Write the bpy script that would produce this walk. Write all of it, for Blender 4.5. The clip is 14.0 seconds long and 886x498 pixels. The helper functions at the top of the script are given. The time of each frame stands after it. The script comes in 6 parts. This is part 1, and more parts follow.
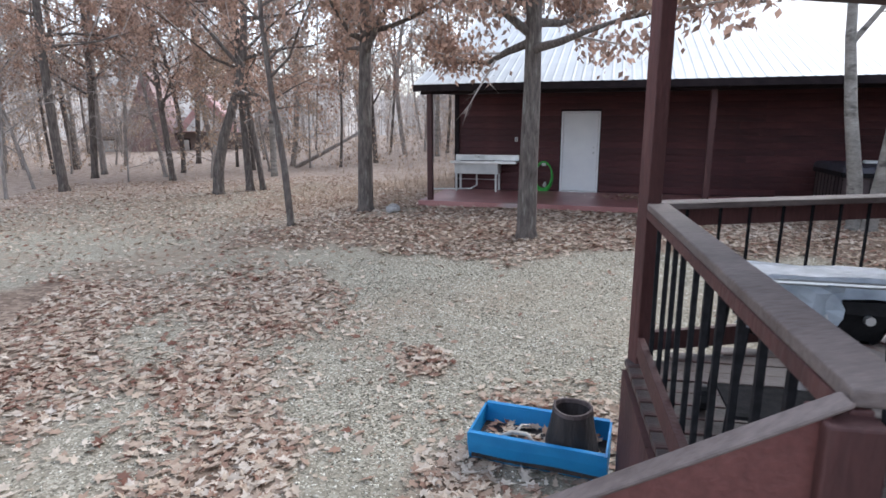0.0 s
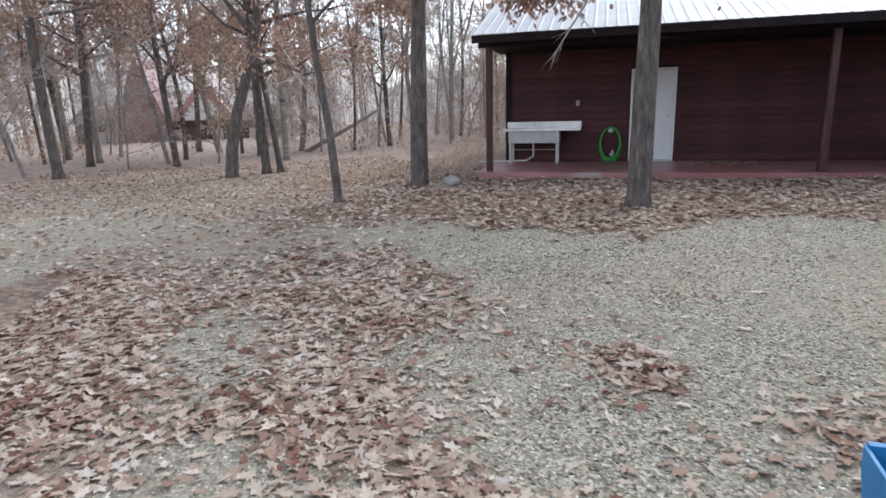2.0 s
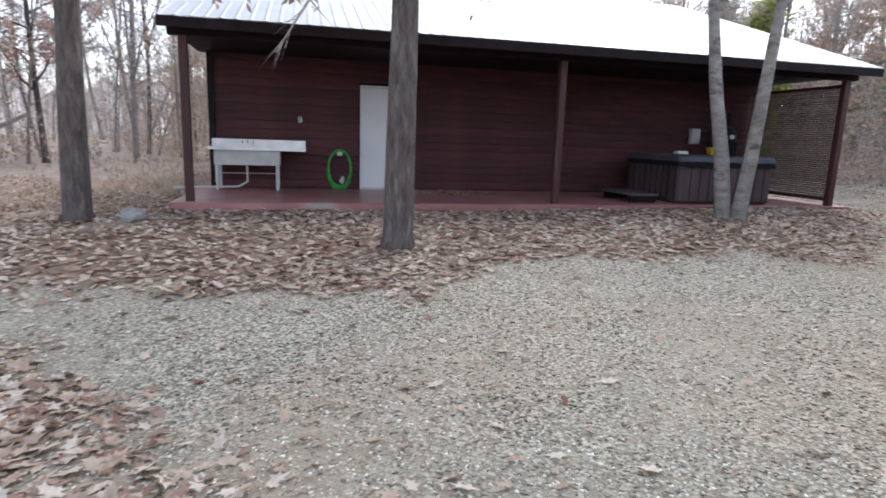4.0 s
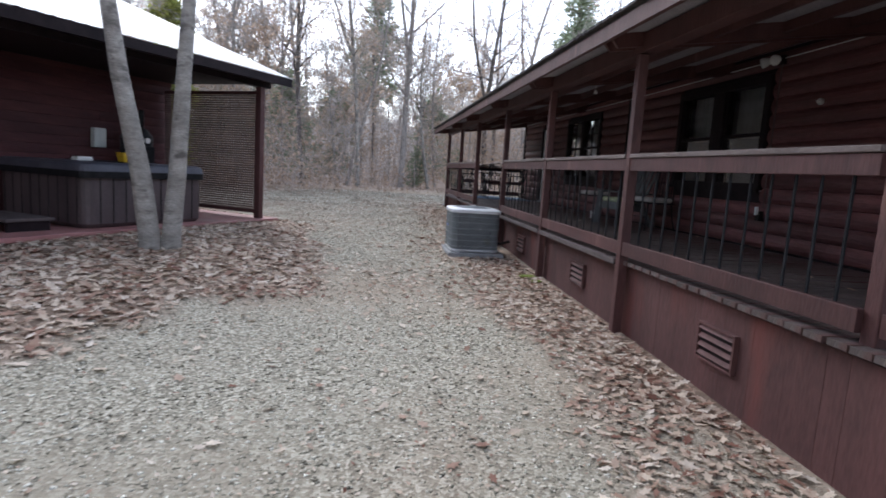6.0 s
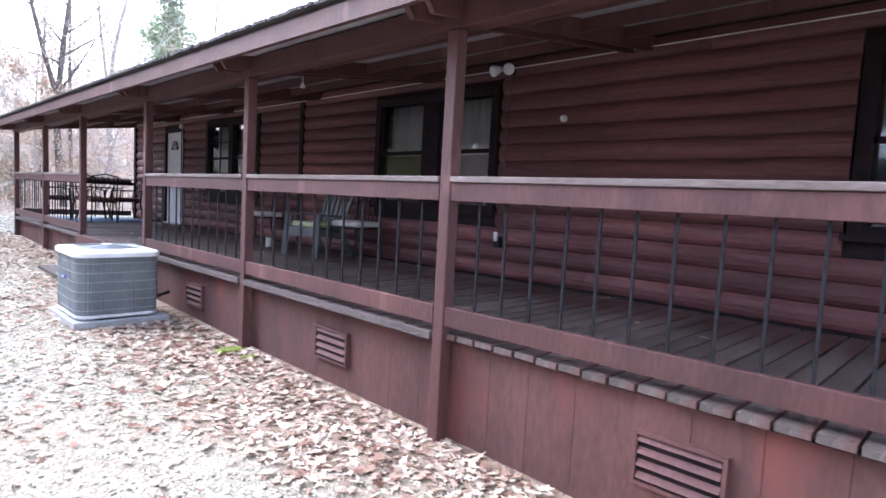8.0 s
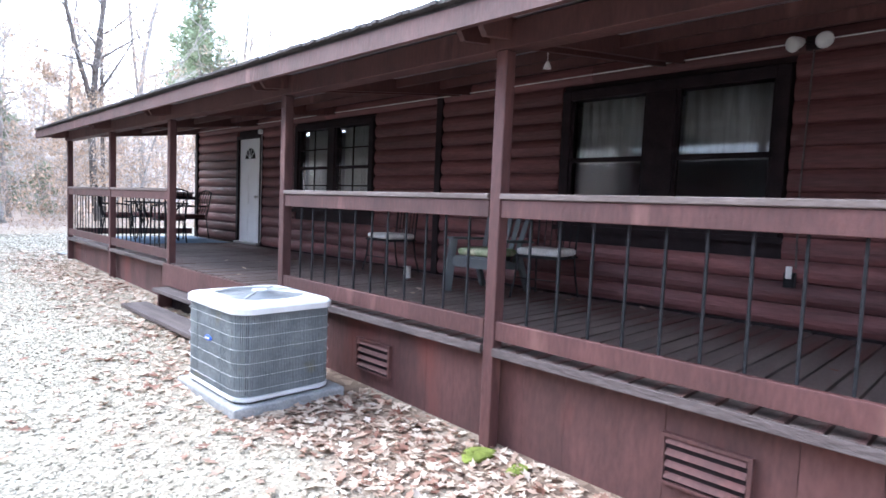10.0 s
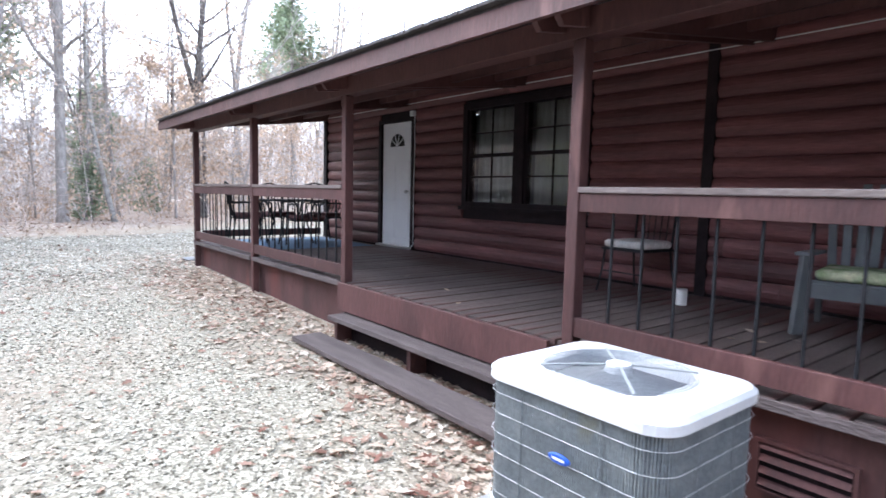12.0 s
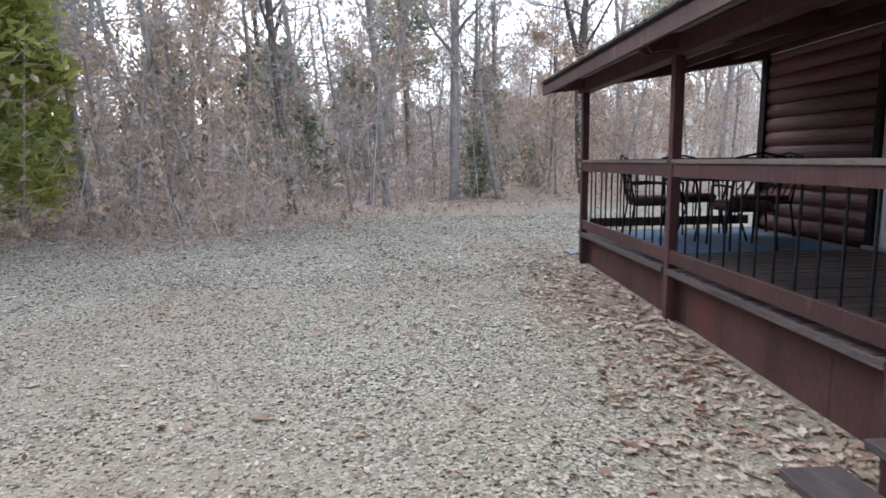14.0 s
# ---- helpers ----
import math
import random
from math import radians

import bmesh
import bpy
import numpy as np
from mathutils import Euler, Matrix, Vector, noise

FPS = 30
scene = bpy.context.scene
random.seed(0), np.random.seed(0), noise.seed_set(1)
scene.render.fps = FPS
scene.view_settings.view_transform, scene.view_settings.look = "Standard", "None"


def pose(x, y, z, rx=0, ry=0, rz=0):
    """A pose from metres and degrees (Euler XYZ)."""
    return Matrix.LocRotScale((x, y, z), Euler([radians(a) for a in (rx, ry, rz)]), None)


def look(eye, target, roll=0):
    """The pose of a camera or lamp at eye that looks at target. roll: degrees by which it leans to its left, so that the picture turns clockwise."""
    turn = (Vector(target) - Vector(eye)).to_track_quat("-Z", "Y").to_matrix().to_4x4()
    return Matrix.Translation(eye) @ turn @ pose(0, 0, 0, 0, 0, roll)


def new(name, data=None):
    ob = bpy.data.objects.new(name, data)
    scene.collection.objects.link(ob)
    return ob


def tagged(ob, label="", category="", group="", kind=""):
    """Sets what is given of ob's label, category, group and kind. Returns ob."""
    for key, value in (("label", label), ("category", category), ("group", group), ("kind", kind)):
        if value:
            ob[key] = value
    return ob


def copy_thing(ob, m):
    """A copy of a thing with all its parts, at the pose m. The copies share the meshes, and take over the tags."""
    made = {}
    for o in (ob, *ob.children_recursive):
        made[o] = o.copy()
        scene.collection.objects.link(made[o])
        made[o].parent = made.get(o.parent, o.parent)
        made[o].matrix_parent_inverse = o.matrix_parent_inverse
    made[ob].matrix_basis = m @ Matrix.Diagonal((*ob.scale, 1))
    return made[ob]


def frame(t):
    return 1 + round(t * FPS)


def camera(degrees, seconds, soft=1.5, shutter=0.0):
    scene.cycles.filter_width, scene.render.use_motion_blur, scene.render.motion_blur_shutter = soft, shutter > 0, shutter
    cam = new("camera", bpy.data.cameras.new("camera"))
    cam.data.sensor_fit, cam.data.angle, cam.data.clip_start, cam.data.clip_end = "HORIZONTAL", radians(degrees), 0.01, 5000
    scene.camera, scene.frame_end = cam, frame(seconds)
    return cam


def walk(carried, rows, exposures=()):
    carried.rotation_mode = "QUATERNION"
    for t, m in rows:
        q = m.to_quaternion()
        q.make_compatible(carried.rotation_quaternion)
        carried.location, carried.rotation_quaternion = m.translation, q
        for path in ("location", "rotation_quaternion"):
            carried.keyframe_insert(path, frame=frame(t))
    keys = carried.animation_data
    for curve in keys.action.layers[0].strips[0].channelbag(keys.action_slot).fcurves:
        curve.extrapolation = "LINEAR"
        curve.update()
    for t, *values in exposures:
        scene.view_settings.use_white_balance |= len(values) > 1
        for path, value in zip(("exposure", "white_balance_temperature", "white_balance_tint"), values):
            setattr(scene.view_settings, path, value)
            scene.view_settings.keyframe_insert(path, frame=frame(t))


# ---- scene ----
cam = camera(74.8, 14.0, 1.6, 0.15)
PATH = [
    (0, (2.809, -7.28, 2.001), (0.917, -6.797, 1.571), -0.2),
    (0.5, (2.452, -7.509, 1.726), (0.565, -7.012, 1.288), -0.3),
    (1, (2.019, -7.856, 1.516), (0.141, -7.349, 1.05), -0.4),
    (1.5, (1.42, -8.101, 1.364), (-0.454, -7.594, 0.885), -0.9),
    (2, (0.746, -8.242, 1.388), (-1.134, -7.736, 0.931), -1.5),
    (2.2, (0.476, -8.255, 1.397), (-1.409, -7.748, 0.962), -1.8),
    (4.3, (-1.643, -7.231, 1.239), (-2.835, -5.664, 0.889), 2.7),
    (4.5, (-1.765, -7.045, 1.239), (-2.774, -5.35, 0.906), 3.1),
    (5, (-2.115, -6.469, 1.29), (-2.627, -4.561, 0.975), 3.7),
    (5.5, (-2.361, -5.851, 1.297), (-2.522, -3.88, 1.002), 3.5),
    (6, (-2.361, -5.239, 1.296), (-2.113, -3.272, 1.029), 3.6),
    (6.5, (-2.398, -4.637, 1.285), (-1.635, -2.803, 1.052), 4.3),
    (7, (-2.441, -4.063, 1.349), (-1.16, -2.54, 1.146), 3.9),
    (7.2, (-2.479, -3.787, 1.381), (-1.111, -2.341, 1.192), 3.7),
    (9.3, (-2.783, -0.858, 1.401), (-1.339, 0.518, 1.254), 2.8),
    (9.5, (-2.805, -0.585, 1.415), (-1.372, 0.803, 1.271), 2.6),
    (10, (-2.866, 0.049, 1.449), (-1.454, 1.458, 1.306), 2.4),
    (10.5, (-2.866, 0.736, 1.452), (-1.473, 2.164, 1.306), 2.0),
    (11, (-2.883, 1.412, 1.467), (-1.532, 2.877, 1.306), 1.7),
    (11.5, (-2.875, 2.05, 1.485), (-1.538, 3.526, 1.307), 1.6),
    (12, (-2.897, 2.69, 1.495), (-1.659, 4.249, 1.302), 1.3),
    (12.5, (-2.791, 3.323, 1.528), (-1.848, 5.073, 1.302), -0.0),
    (13, (-2.578, 4.007, 1.553), (-1.987, 5.9, 1.298), -0.6),
    (13.5, (-2.477, 4.616, 1.611), (-2.16, 6.571, 1.331), -1.0),
    (14, (-2.349, 5.32, 1.574), (-2.25, 7.295, 1.272), -1.0),
]
SKY = 0.15
EXPOSE = [(0.0, 1.42, 6100, 12), (1.0, 1.33, 6150, 12), (2.2, 1.3, 6150, 12), (4.5, 1.5, 6050, 13), (5.5, 1.35, 5950, 13), (6.5, 1.65, 5900, 14), (7.0, 2.55, 5750, 18), (9.3, 3.1, 5550, 13),
          (11.0, 3.0, 5650, 12), (12.0, 2.75, 5750, 12), (13.0, 2.25, 6000, 11), (14.0, 1.65, 6000, 12)]
walk(cam, [(t, look(eye, target, roll)) for t, eye, target, roll in PATH], EXPOSE)

# ---- world and light: bright overcast winter day ----
world = bpy.data.worlds.new("world")
scene.world = world
world.use_nodes = True
wn, wl = world.node_tree.nodes, world.node_tree.links
sky = wn.new("ShaderNodeTexSky")
sky.sky_type, sky.sun_disc = "NISHITA", False
sky.sun_elevation, sky.sun_rotation, sky.dust_density, sky.air_density = radians(40), radians(337), 1.0, 1.0
grey = wn.new("ShaderNodeHueSaturation")
grey.inputs["Saturation"].default_value = 0.45
wl.new(sky.outputs[0], grey.inputs["Color"])
wl.new(grey.outputs[0], wn["Background"].inputs[0])
wn["Background"].inputs[1].default_value = SKY
sun = new("sun", bpy.data.lights.new("sun", "SUN"))
sun.data.energy, sun.data.angle, sun.data.color = 0.85, radians(50), (1.0, 0.96, 0.9)
sun.matrix_world = look((-9.0, 21.2, 19.3), (0, 0, 0))

# ---- materials ----
R = random.Random(5)


def mat(name, c1, c2, rough=0.8, scale=6.0, stretch=(1, 1, 1), bump=0.2, fine=60.0, rnd=0.0, metal=0.0, island=0.0, wear=None, grain=0.4):
    """Two-scale procedural surface: a slow mottle between two colours, a fine grain, a bump; optional change from piece to piece."""
    m = bpy.data.materials.new(name)
    m.use_nodes = True
    n, l = m.node_tree.nodes, m.node_tree.links
    b = n["Principled BSDF"]
    b.inputs["Roughness"].default_value, b.inputs["Metallic"].default_value = rough, metal
    tc, mp = n.new("ShaderNodeTexCoord"), n.new("ShaderNodeMapping")
    mp.inputs["Scale"].default_value = stretch
    l.new(tc.outputs["Object"], mp.inputs["Vector"])
    a, f = n.new("ShaderNodeTexNoise"), n.new("ShaderNodeTexNoise")
    for node, sc, det in ((a, scale, 4), (f, fine, 3)):
        node.inputs["Scale"].default_value, node.inputs["Detail"].default_value = sc, det
        l.new(mp.outputs[0], node.inputs["Vector"])
    ramp = n.new("ShaderNodeValToRGB")
    ramp.color_ramp.elements[0].position, ramp.color_ramp.elements[1].position = 0.3, 0.7
    ramp.color_ramp.elements[0].color, ramp.color_ramp.elements[1].color = (*c1, 1), (*c2, 1)
    l.new(a.outputs[0], ramp.inputs[0])
    hs = n.new("ShaderNodeHueSaturation")
    l.new(ramp.outputs[0], hs.inputs["Color"])
    mr = n.new("ShaderNodeMapRange")
    mr.inputs["To Min"].default_value, mr.inputs["To Max"].default_value = 1 - grain, 1 + grain
    l.new(f.outputs[0], mr.inputs["Value"])
    val = mr.outputs[0]
    if rnd or island:
        src = n.new("ShaderNodeObjectInfo").outputs["Random"] if rnd else n.new("ShaderNodeNewGeometry").outputs["Random Per Island"]
        mr2, mul = n.new("ShaderNodeMapRange"), n.new("ShaderNodeMath")
        amt = rnd or island
        mr2.inputs["To Min"].default_value, mr2.inputs["To Max"].default_value = 1 - amt, 1 + amt
        mul.operation = "MULTIPLY"
        l.new(src, mr2.inputs["Value"])
        l.new(mr2.outputs[0], mul.inputs[0])
        l.new(val, mul.inputs[1])
        val = mul.outputs[0]
    l.new(val, hs.inputs["Value"])
    col = hs.outputs[0]
    if wear:
        wn_, wr, mx = n.new("ShaderNodeTexNoise"), n.new("ShaderNodeValToRGB"), n.new("ShaderNodeMix")
        wn_.inputs["Scale"].default_value, wn_.inputs["Detail"].default_value = wear[1], 6
        l.new(mp.outputs[0], wn_.inputs["Vector"])
        wr.color_ramp.elements[0].position, wr.color_ramp.elements[1].position = wear[2], wear[2] + 0.12
        l.new(wn_.outputs[0], wr.inputs[0])
        mx.data_type = "RGBA"
        l.new(wr.outputs[0], mx.inputs["Factor"])
        l.new(col, mx.inputs["A"])
        mx.inputs["B"].default_value = (*wear[0], 1)
        col = mx.outputs["Result"]
    l.new(col, b.inputs["Base Color"])
    if bump:
        bp = n.new("ShaderNodeBump")
        bp.inputs["Strength"].default_value, bp.inputs["Distance"].default_value = bump, 0.02
        l.new(f.outputs[0], bp.inputs["Height"])
        l.new(bp.outputs[0], b.inputs["Normal"])
    return m


RED = mat("red_stained_wood", (0.056, 0.021, 0.02), (0.096, 0.038, 0.035), 0.65, 3, (1, 1, 0.25), 0.25, 50, rnd=0.18, wear=((0.15, 0.07, 0.06), 5, 0.62))
REDPANEL = mat("red_skirt_panel", (0.06, 0.026, 0.024), (0.112, 0.046, 0.042), 0.75, 2.2, (1, 1, 0.3), 0.2, 40, rnd=0.1, wear=((0.14, 0.042, 0.034), 1.6, 0.55))
DARKRED = mat("dark_red_log_siding", (0.088, 0.033, 0.034), (0.19, 0.071, 0.069), 0.6, 5, (1, 0.2, 1.5), 0.3, 45, rnd=0.25)
BARNRED = mat("barn_siding", (0.052, 0.014, 0.017), (0.1, 0.03, 0.031), 0.7, 4, (0.4, 0.4, 1.5), 0.3, 45, rnd=0.22)
RAILCAP = mat("weathered_rail_cap", (0.112, 0.085, 0.076), (0.2, 0.162, 0.148), 0.7, 5, (1, 0.3, 1), 0.3, 60, rnd=0.12)
DECK = mat("weathered_deck_plank", (0.07, 0.053, 0.049), (0.135, 0.108, 0.1), 0.55, 4, (0.3, 2, 1), 0.4, 50, rnd=0.2, wear=((0.09, 0.035, 0.03), 2.5, 0.56))
GREYWOOD = mat("grey_weathered_wood", (0.068, 0.052, 0.051), (0.13, 0.104, 0.1), 0.8, 5, (2, 0.3, 1), 0.5, 60, rnd=0.12)
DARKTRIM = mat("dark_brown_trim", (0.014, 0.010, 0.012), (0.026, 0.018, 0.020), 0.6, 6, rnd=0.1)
ROOFDARK = mat("roof_shingle", (0.05, 0.045, 0.045), (0.09, 0.08, 0.078), 0.9, 8, bump=0.5)
SOFFIT = mat("painted_soffit_plywood", (0.26, 0.25, 0.27), (0.36, 0.35, 0.37), 0.6, 2, bump=0.1)
IRON = mat("black_iron", (0.012, 0.012, 0.014), (0.026, 0.026, 0.029), 0.75, 20, bump=0.1)
WHITE = mat("white_door_paint", (0.74, 0.75, 0.77), (0.82, 0.83, 0.84), 0.45, 2, bump=0.03, grain=0.07)
TIN = mat("white_metal_roof", (0.46, 0.49, 0.49), (0.58, 0.61, 0.61), 0.45, 1.2, bump=0.05, wear=((0.5, 0.52, 0.5), 1.5, 0.62), grain=0.07)
CONCRETE = mat("red_painted_concrete", (0.32, 0.14, 0.13), (0.44, 0.22, 0.205), 0.35, 1.6, bump=0.1, wear=((0.42, 0.36, 0.34), 0.8, 0.62))
STEEL = mat("stainless_steel", (0.52, 0.53, 0.53), (0.66, 0.67, 0.67), 0.35, 6, bump=0.02, metal=0.85, grain=0.07)
PALE = mat("pale_grey_paint", (0.5, 0.52, 0.5), (0.62, 0.63, 0.6), 0.6, 5, bump=0.05, grain=0.07)
HOSE = mat("green_hose_rubber", (0.03, 0.3, 0.04), (0.06, 0.45, 0.07), 0.45, 9, bump=0.0, grain=0.07)
TUBM = mat("hot_tub_panel", (0.055, 0.04, 0.042), (0.1, 0.075, 0.075), 0.55, 3, (1, 1, 0.3), 0.1)
TUBLID = mat("vinyl_lid", (0.05, 0.05, 0.065), (0.085, 0.085, 0.105), 0.5, 4, bump=0.1)
BLACK = mat("black_plastic", (0.012, 0.012, 0.013), (0.022, 0.022, 0.024), 0.4, 9, bump=0.02)
YELLOW = mat("yellow_plastic", (0.6, 0.38, 0.02), (0.7, 0.46, 0.04), 0.4, 8, bump=0.0, grain=0.07)
LATTICE = mat("lattice_slat", (0.11, 0.075, 0.065), (0.19, 0.14, 0.12), 0.8, 6, bump=0.1, island=0.2)
ACGREY = mat("grey_condenser_grille", (0.15, 0.172, 0.185), (0.22, 0.245, 0.255), 0.5, 7, bump=0.05, wear=((0.2, 0.18, 0.08), 2.2, 0.6))
ACTOP = mat("light_grey_enamel", (0.62, 0.64, 0.65), (0.74, 0.75, 0.76), 0.45, 5, bump=0.03, grain=0.07)
HANDRED = mat("worn_red_handrail", (0.12, 0.042, 0.038), (0.2, 0.08, 0.07), 0.6, 3, (1, 1, 1), 0.25, 50)
PAPER = mat("pale_crumpled_sack", (0.42, 0.38, 0.35), (0.56, 0.52, 0.49), 0.85, 7, bump=0.4, fine=14)
WIRE = mat("wire_guard", (0.3, 0.32, 0.33), (0.42, 0.44, 0.44), 0.4, 10, bump=0.0)
LOGO = mat("blue_badge", (0.02, 0.08, 0.45), (0.03, 0.12, 0.55), 0.4, 30, bump=0.0, grain=0.07)
PAD = mat("pale_concrete_pad", (0.25, 0.26, 0.265), (0.36, 0.365, 0.36), 0.9, 8, bump=0.3)
BLUE = mat("blue_plastic_barrel", (0.01, 0.20, 0.48), (0.02, 0.27, 0.58), 0.45, 5, bump=0.05, grain=0.07)
STUMP = mat("charred_hollow_stump", (0.02, 0.018, 0.018), (0.05, 0.042, 0.04), 0.9, 9, (1, 1, 0.25), 0.8, 30)
BONE = mat("pale_antler", (0.55, 0.5, 0.42), (0.68, 0.63, 0.55), 0.6, 12)
GREENGREY = mat("grey_green_plastic", (0.095, 0.105, 0.112), (0.135, 0.145, 0.15), 0.5, 6, bump=0.03, grain=0.07)
CUSHION = mat("green_print_cushion", (0.1, 0.22, 0.06), (0.62, 0.62, 0.42), 0.9, 9, bump=0.2)
OFFWHITE = mat("off_white_cushion", (0.5, 0.48, 0.45), (0.64, 0.62, 0.58), 0.85, 14, bump=0.1)
SEATBROWN = mat("brown_red_cushion", (0.07, 0.028, 0.03), (0.12, 0.05, 0.05), 0.9, 9, bump=0.1)
BLUERUG = mat("blue_outdoor_rug", (0.09, 0.16, 0.26), (0.16, 0.25, 0.36), 0.95, 10, bump=0.3)
GRILLC = mat("silver_grill_cover", (0.24, 0.28, 0.32), (0.44, 0.49, 0.54), 0.4, 7, bump=0.5, fine=9)
LAMP = mat("white_flood_lamp", (0.75, 0.75, 0.72), (0.82, 0.82, 0.8), 0.35, 5, bump=0.0, grain=0.07)
ROCK = mat("grey_stone", (0.24, 0.23, 0.22), (0.42, 0.41, 0.39), 0.9, 9, bump=0.6, fine=25)
BARK = mat("grey_brown_bark", (0.21, 0.187, 0.17), (0.39, 0.355, 0.33), 0.95, 5, (3, 3, 0.7), 1.0, 22)
BARKDARK = mat("dark_oak_bark", (0.07, 0.058, 0.052), (0.19, 0.163, 0.147), 0.95, 6, (3, 3, 0.7), 1.0, 26, wear=((0.24, 0.23, 0.2), 4.5, 0.58))
BIRCH = mat("pale_smooth_bark", (0.2, 0.185, 0.165), (0.38, 0.355, 0.32), 0.9, 4, (1, 1, 2.2), 0.6, 24, wear=((0.11, 0.1, 0.09), 3.5, 0.56))
TWIG = mat("grey_twigs", (0.38, 0.345, 0.32), (0.54, 0.5, 0.465), 0.95, 2, bump=0.0)
DEADLEAF = mat("clinging_dead_leaves", (0.32, 0.205, 0.155), (0.5, 0.36, 0.285), 0.85, 0.6, bump=0.0, island=0.45)
TANLEAF = mat("tan_beech_leaves", (0.42, 0.31, 0.225), (0.6, 0.47, 0.36), 0.85, 0.6, bump=0.0, island=0.4)
NEEDLE = mat("pine_needles", (0.18, 0.225, 0.14), (0.3, 0.35, 0.225), 0.85, 0.5, bump=0.0, island=0.35)
CEDAR = mat("yellow_green_foliage", (0.24, 0.29, 0.07), (0.48, 0.48, 0.15), 0.85, 0.8, bump=0.0, island=0.4)
GRASS = mat("dry_grass", (0.42, 0.31, 0.22), (0.56, 0.44, 0.33), 0.9, 0.5, bump=0.0, island=0.3)
BRUSH = mat("brush_stems", (0.42, 0.37, 0.335), (0.6, 0.54, 0.49), 0.95, 0.4, bump=0.0, island=0.35)
MOSS = mat("green_moss", (0.12, 0.155, 0.02), (0.22, 0.26, 0.045), 0.95, 20, bump=0.5)
PINKROOF = mat("faded_red_metal_roof", (0.5, 0.28, 0.27), (0.62, 0.38, 0.36), 0.5, 1, bump=0.0, grain=0.07)
# darker copy of the roof red, with the shaded face painted in
SHADEDRED = mat("shaded_red_shingle", (0.26, 0.175, 0.165), (0.36, 0.25, 0.235), 0.7, 1, bump=0.0)
HOUSEWALL = mat("far_house_wall", (0.15, 0.115, 0.1), (0.24, 0.19, 0.17), 0.8, 1, bump=0.0)
# pale tones hold the haze over the distant woods
FARWOOD_HAZE = mat("far_woods", (0.52, 0.5, 0.48), (0.68, 0.66, 0.64), 1.0, 0.25, (1, 1, 0.15), 0.0, 2.5)

for m in (IRON, DARKTRIM, BLACK):
    m.node_tree.nodes["Principled BSDF"].inputs["Specular IOR Level"].default_value = 0.12
# faint emission added to the backdrop in place of haze
fw = FARWOOD_HAZE.node_tree.nodes["Principled BSDF"]
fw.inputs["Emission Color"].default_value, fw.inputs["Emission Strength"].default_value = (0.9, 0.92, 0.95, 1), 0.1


def glass_mat():
    m = bpy.data.materials.new("window_glass")
    m.use_nodes = True
    b = m.node_tree.nodes["Principled BSDF"]
    b.inputs["Base Color"].default_value, b.inputs["Roughness"].default_value = (0.9, 0.95, 0.95, 1), 0.03
    b.inputs["Transmission Weight"].default_value, b.inputs["IOR"].default_value = 1.0, 1.5
    return m


def piece_mat(name, stops, rough=0.85):
    """Colour that changes from piece to piece along a set of tones, with a slow drift over the ground."""
    m = bpy.data.materials.new(name)
    m.use_nodes = True
    n, l = m.node_tree.nodes, m.node_tree.links
    b = n["Principled BSDF"]
    b.inputs["Roughness"].default_value = rough
    r = n.new("ShaderNodeValToRGB")
    while len(r.color_ramp.elements) < len(stops):
        r.color_ramp.elements.new(0.5)
    for e, (p, c) in zip(r.color_ramp.elements, stops):
        e.position, e.color = p, (*c, 1)
    tc, a, f = n.new("ShaderNodeTexCoord"), n.new("ShaderNodeTexNoise"), n.new("ShaderNodeTexNoise")
    a.inputs["Scale"].default_value, f.inputs["Scale"].default_value = 0.9, 35.0
    l.new(tc.outputs["Object"], a.inputs["Vector"])
    l.new(tc.outputs["Object"], f.inputs["Vector"])
    add = n.new("ShaderNodeMath")
    add.operation = "MULTIPLY_ADD"
    add.inputs[1].default_value = 0.8
    l.new(a.outputs[0], add.inputs[0])
    sub_ = n.new("ShaderNodeMath")
    sub_.operation = "SUBTRACT"
    sub_.inputs[1].default_value = 0.4
    l.new(n.new("ShaderNodeNewGeometry").outputs["Random Per Island"], sub_.inputs[0])
    l.new(sub_.outputs[0], add.inputs[2])
    l.new(add.outputs[0], r.inputs[0])
    hs, mr = n.new("ShaderNodeHueSaturation"), n.new("ShaderNodeMapRange")
    mr.inputs["To Min"].default_value, mr.inputs["To Max"].default_value = 0.75, 1.25
    l.new(f.outputs[0], mr.inputs["Value"])
    l.new(mr.outputs[0], hs.inputs["Value"])
    l.new(r.outputs[0], hs.inputs["Color"])
    l.new(hs.outputs[0], b.inputs["Base Color"])
    return m


LITTER = piece_mat("fallen_oak_leaves", [(0.0, (0.2, 0.09, 0.06)), (0.18, (0.36, 0.23, 0.165)), (0.42, (0.49, 0.375, 0.285)), (0.7, (0.58, 0.475, 0.365)), (1.0, (0.7, 0.62, 0.52))])
GRAVEL = piece_mat("loose_gravel", [(0.0, (0.103, 0.092, 0.067)), (0.3, (0.239, 0.220, 0.163)), (0.6, (0.382, 0.354, 0.275)), (0.78, (0.593, 0.561, 0.459)), (1.0, (0.900, 0.869, 0.755))])
GRAVELB = piece_mat("trodden_gravel", [(0.0, (0.103, 0.088, 0.061)), (0.32, (0.228, 0.205, 0.151)), (0.6, (0.353, 0.323, 0.250)), (0.8, (0.547, 0.512, 0.418)), (1.0, (0.866, 0.825, 0.714))])


